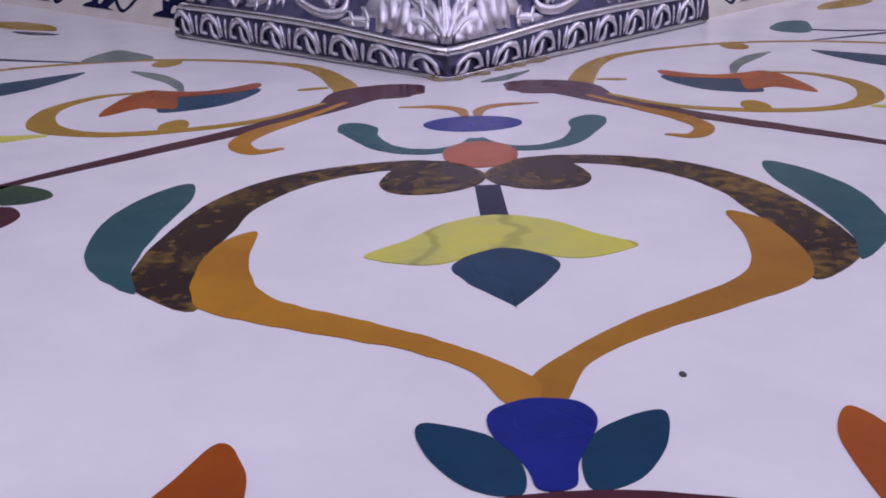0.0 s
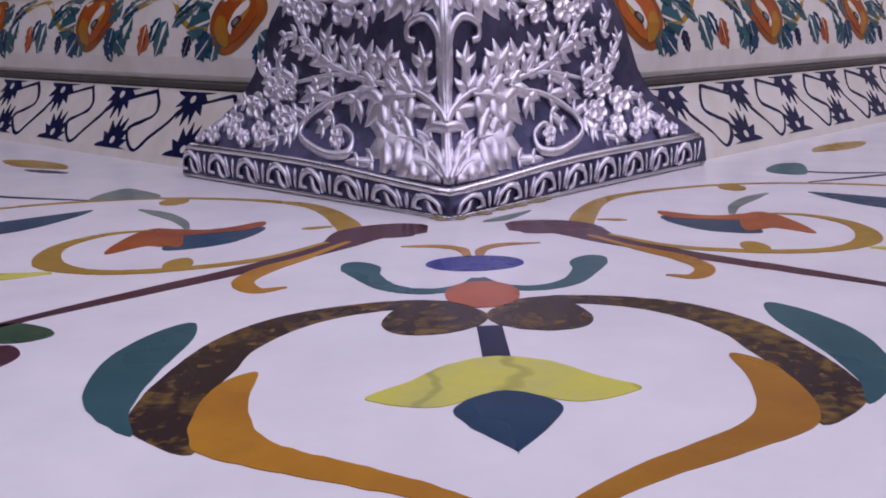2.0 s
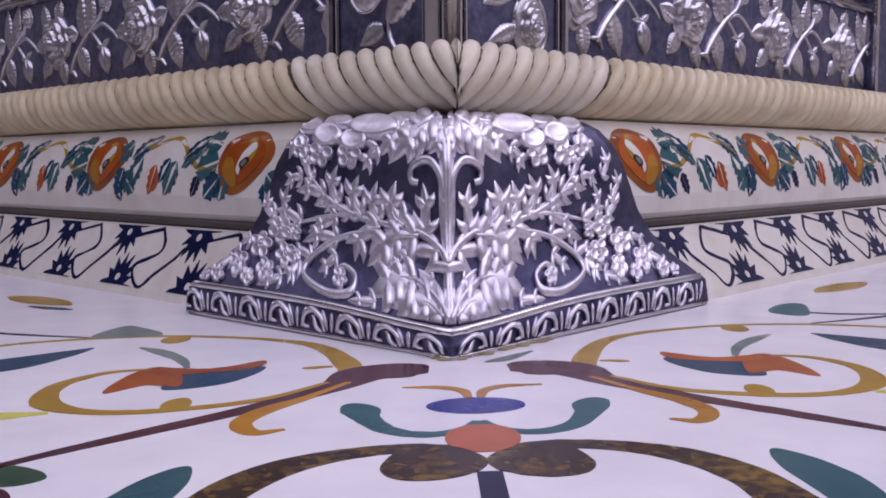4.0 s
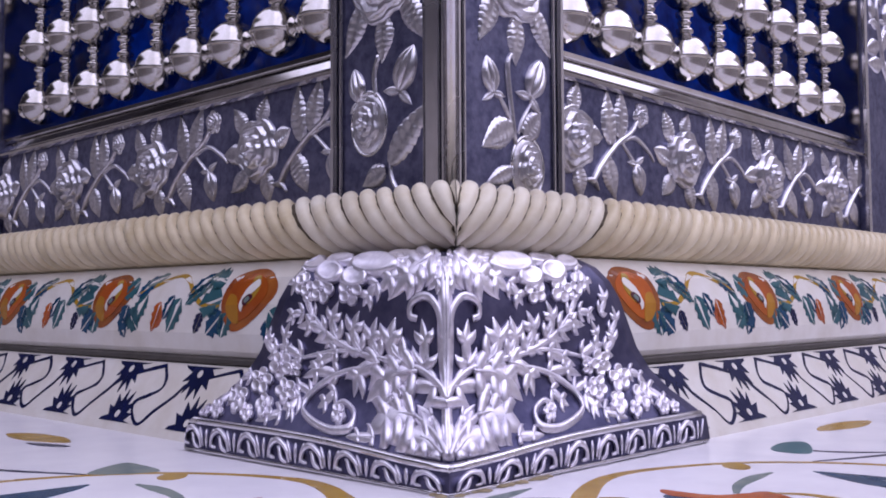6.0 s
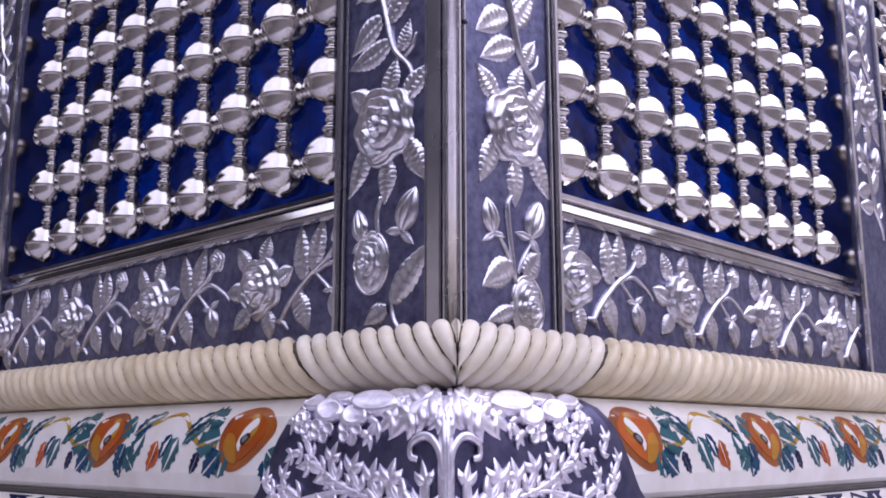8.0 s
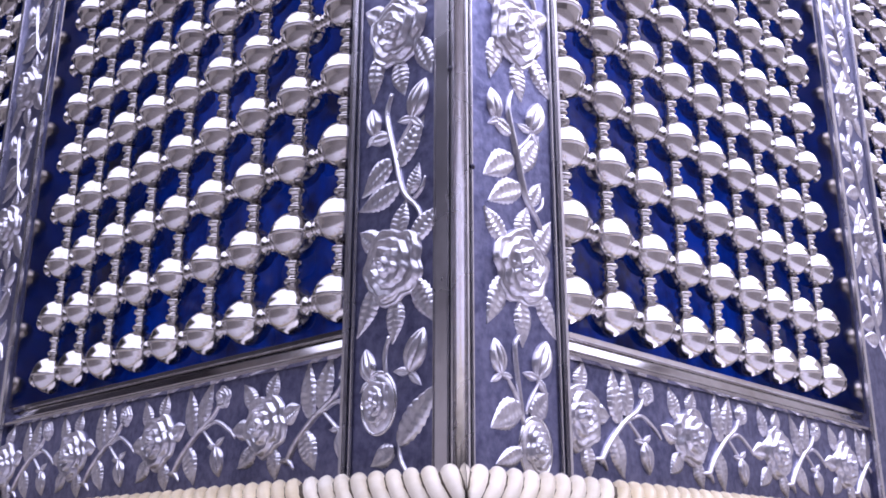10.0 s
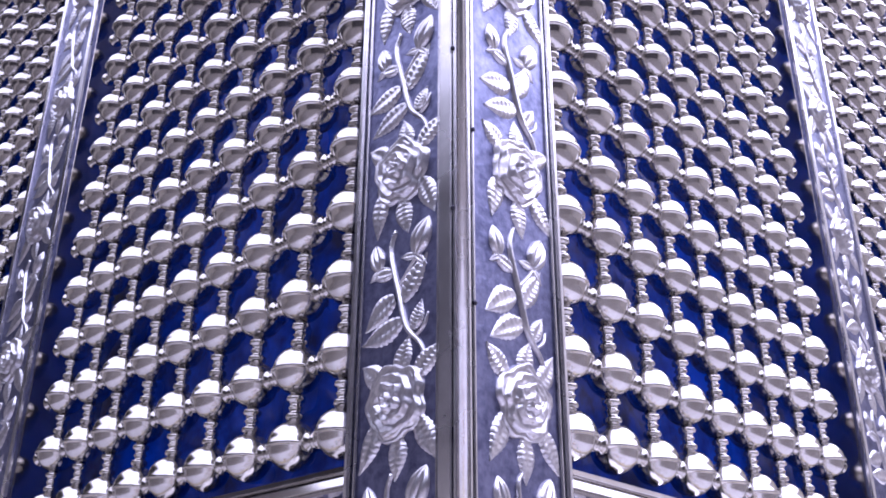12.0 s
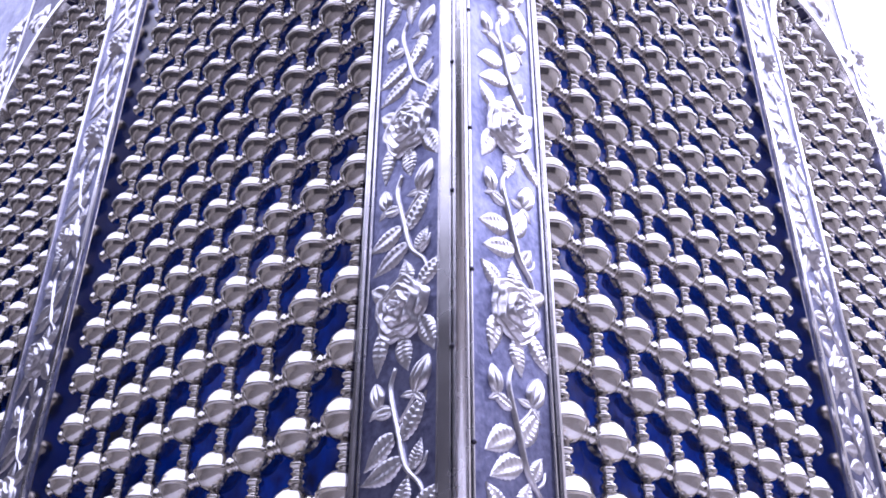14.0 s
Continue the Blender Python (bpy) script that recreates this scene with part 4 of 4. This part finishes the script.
inlay("stem_inlay", NAVY, mm((-7, -556), (7, -556), (7, -609), (-7, -609)), both=False, high=0.0007)
inlay("crescent_inlay", LEMON, blob((0, -608), (25, -618), (43, -639), (56, -650), (62, -659), (48, -668), (28, -671), (0, -655), (-28, -671), (-48, -668), (-62, -659), (-56, -650), (-43, -639), (-25, -618)), both=False, high=0.0012)
inlay("lobe_inlay", BROWN, blob((1, -530), (25, -505), (50, -516), (59, -546), (50, -565), (27, -568), (5, -554)), high=0.0011)
inlay("disc_inlay", CORAL, oval(0, -491, 23, 30), both=False, high=0.0013)
inlay("arm_inlay", TEAL, stroke((1, -452, 7), (12, -473, 10), (35, -481, 12), (58, -468, 14), (72, -440, 18), (78, -418, 26), (84, -404, 18), (87, -398, 6)), high=0.0009)
inlay("disc_inlay", LAPIS, oval(0, -411, 34, 22), both=False)
inlay("bracket_inlay", AMBER, stroke((4, -392, 5), (8, -368, 9), (24, -355, 10), (52, -352, 3)), high=0.0008)
inlay("leaf_inlay", PLUM, stroke((32, -290, 26), (50, -290, 52), (82, -302, 50), (104, -346, 26), (152, -404, 18), (208, -458, 15), (262, -512, 9), (300, -560, 8)))
inlay("hook_inlay", AMBER, stroke((92, -330, 5), (118, -376, 9), (143, -412, 15), (152, -444, 14), (140, -466, 12), (122, -460, 3)), high=0.0012)
inlay("spiral_inlay", GOLD, stroke((104, -312, 6), (97, -270, 22), (140, -168, 14), (235, -117, 9), (330, -110, 9), (430, -145, 9), (500, -230, 9)), high=0.0008)
inlay("spiral_inlay", GOLD, stroke((108, -330, 5), (150, -380, 9), (212, -404, 11), (262, -402, 12), (298, -374, 20), (310, -322, 14), (290, -278, 9), (256, -264, 4)), high=0.0013)
inlay("petal_inlay", ORANGE, blob((268, -348), (268, -292), (256, -258), (232, -272), (218, -330), (244, -324)))
inlay("petal_inlay", PETROL, blob((228, -340), (224, -284), (195, -262), (164, -268), (184, -322)), high=0.0008)
inlay("petal_inlay", ORANGE, blob((248, -262), (206, -268), (170, -240), (172, -268), (205, -284), (238, -288)), high=0.0012)
inlay("tendril_inlay", SAGE, stroke((292, -166, 4), (268, -190, 14), (242, -226, 11), (228, -262, 5)))
inlay("bud_inlay", GOLD, oval(270, -128, 13, 20))
inlay("bud_inlay", GOLD, oval(206, -388, 10, 18), high=0.0016)
inlay("tick_inlay", GOLD, stroke((110, -270, 4), (126, -274, 8), (134, -276, 2)), high=0.0015)
inlay("disc_inlay", LAPIS, blob((0, -794), (14, -799), (17, -811), (8, -832), (5, -844), (-5, -844), (-8, -832), (-17, -811), (-14, -799)), both=False, high=0.0014)
inlay("petal_inlay", PETROL, blob((38, -806), (36, -824), (24, -842), (10, -846), (9, -830), (18, -814)))
inlay("band_inlay", PLUM, stroke((-120, -892, 10), (-60, -866, 14), (0, -854, 16), (60, -866, 14), (120, -892, 10)), both=False, high=0.0013)
inlay("petal_inlay", ORANGE, blob((98, -810), (107, -828), (117, -850), (122, -880), (90, -878), (86, -846), (88, -824)))
inlay("leaf_inlay", LEMON, stroke((286, -402, 6), (330, -410, 24), (380, -404, 20), (430, -380, 8)))
inlay("leaf_inlay", MOSS, blob((284, -532), (261, -520), (235, -542), (249, -557), (270, -550)))
inlay("bud_inlay", PLUM, oval(258, -582, 18, 22))
inlay("leaf_inlay", PETROL, stroke((430, -272, 20), (388, -238, 52), (352, -192, 28), (334, -164, 3)))
inlay("tendril_inlay", NAVY, stroke((480, -60, 6), (420, -86, 7), (356, -108, 3)))
inlay("leaf_inlay", SAGE, blob((356, -104), (342, -44), (318, -58), (290, -97), (322, -112)), only=-1)
inlay("leaf_inlay", TEAL, blob((342, -20), (372, 24), (398, 22), (376, -52), (350, -50)), high=0.0012, only=1)
inlay("leaf_inlay", GOLD, blob((455, 118), (470, 160), (520, 205), (560, 210), (520, 150)))
inlay("chip", GREY, oval(51, -783, 1.3, 2.0, 10), both=False)
inlay("chip", SAGE, blob((14, -266), (30, -246), (58, -222), (50, -240), (34, -262)), both=False)
inlay("tendril_inlay", NAVY, stroke((366, -30, 4), (410, -52, 9), (470, -60, 5)), only=1)
inlay("leaf_inlay", NAVY, stroke((500, 120, 4), (470, 100, 16), (440, 84, 6)), only=-1)
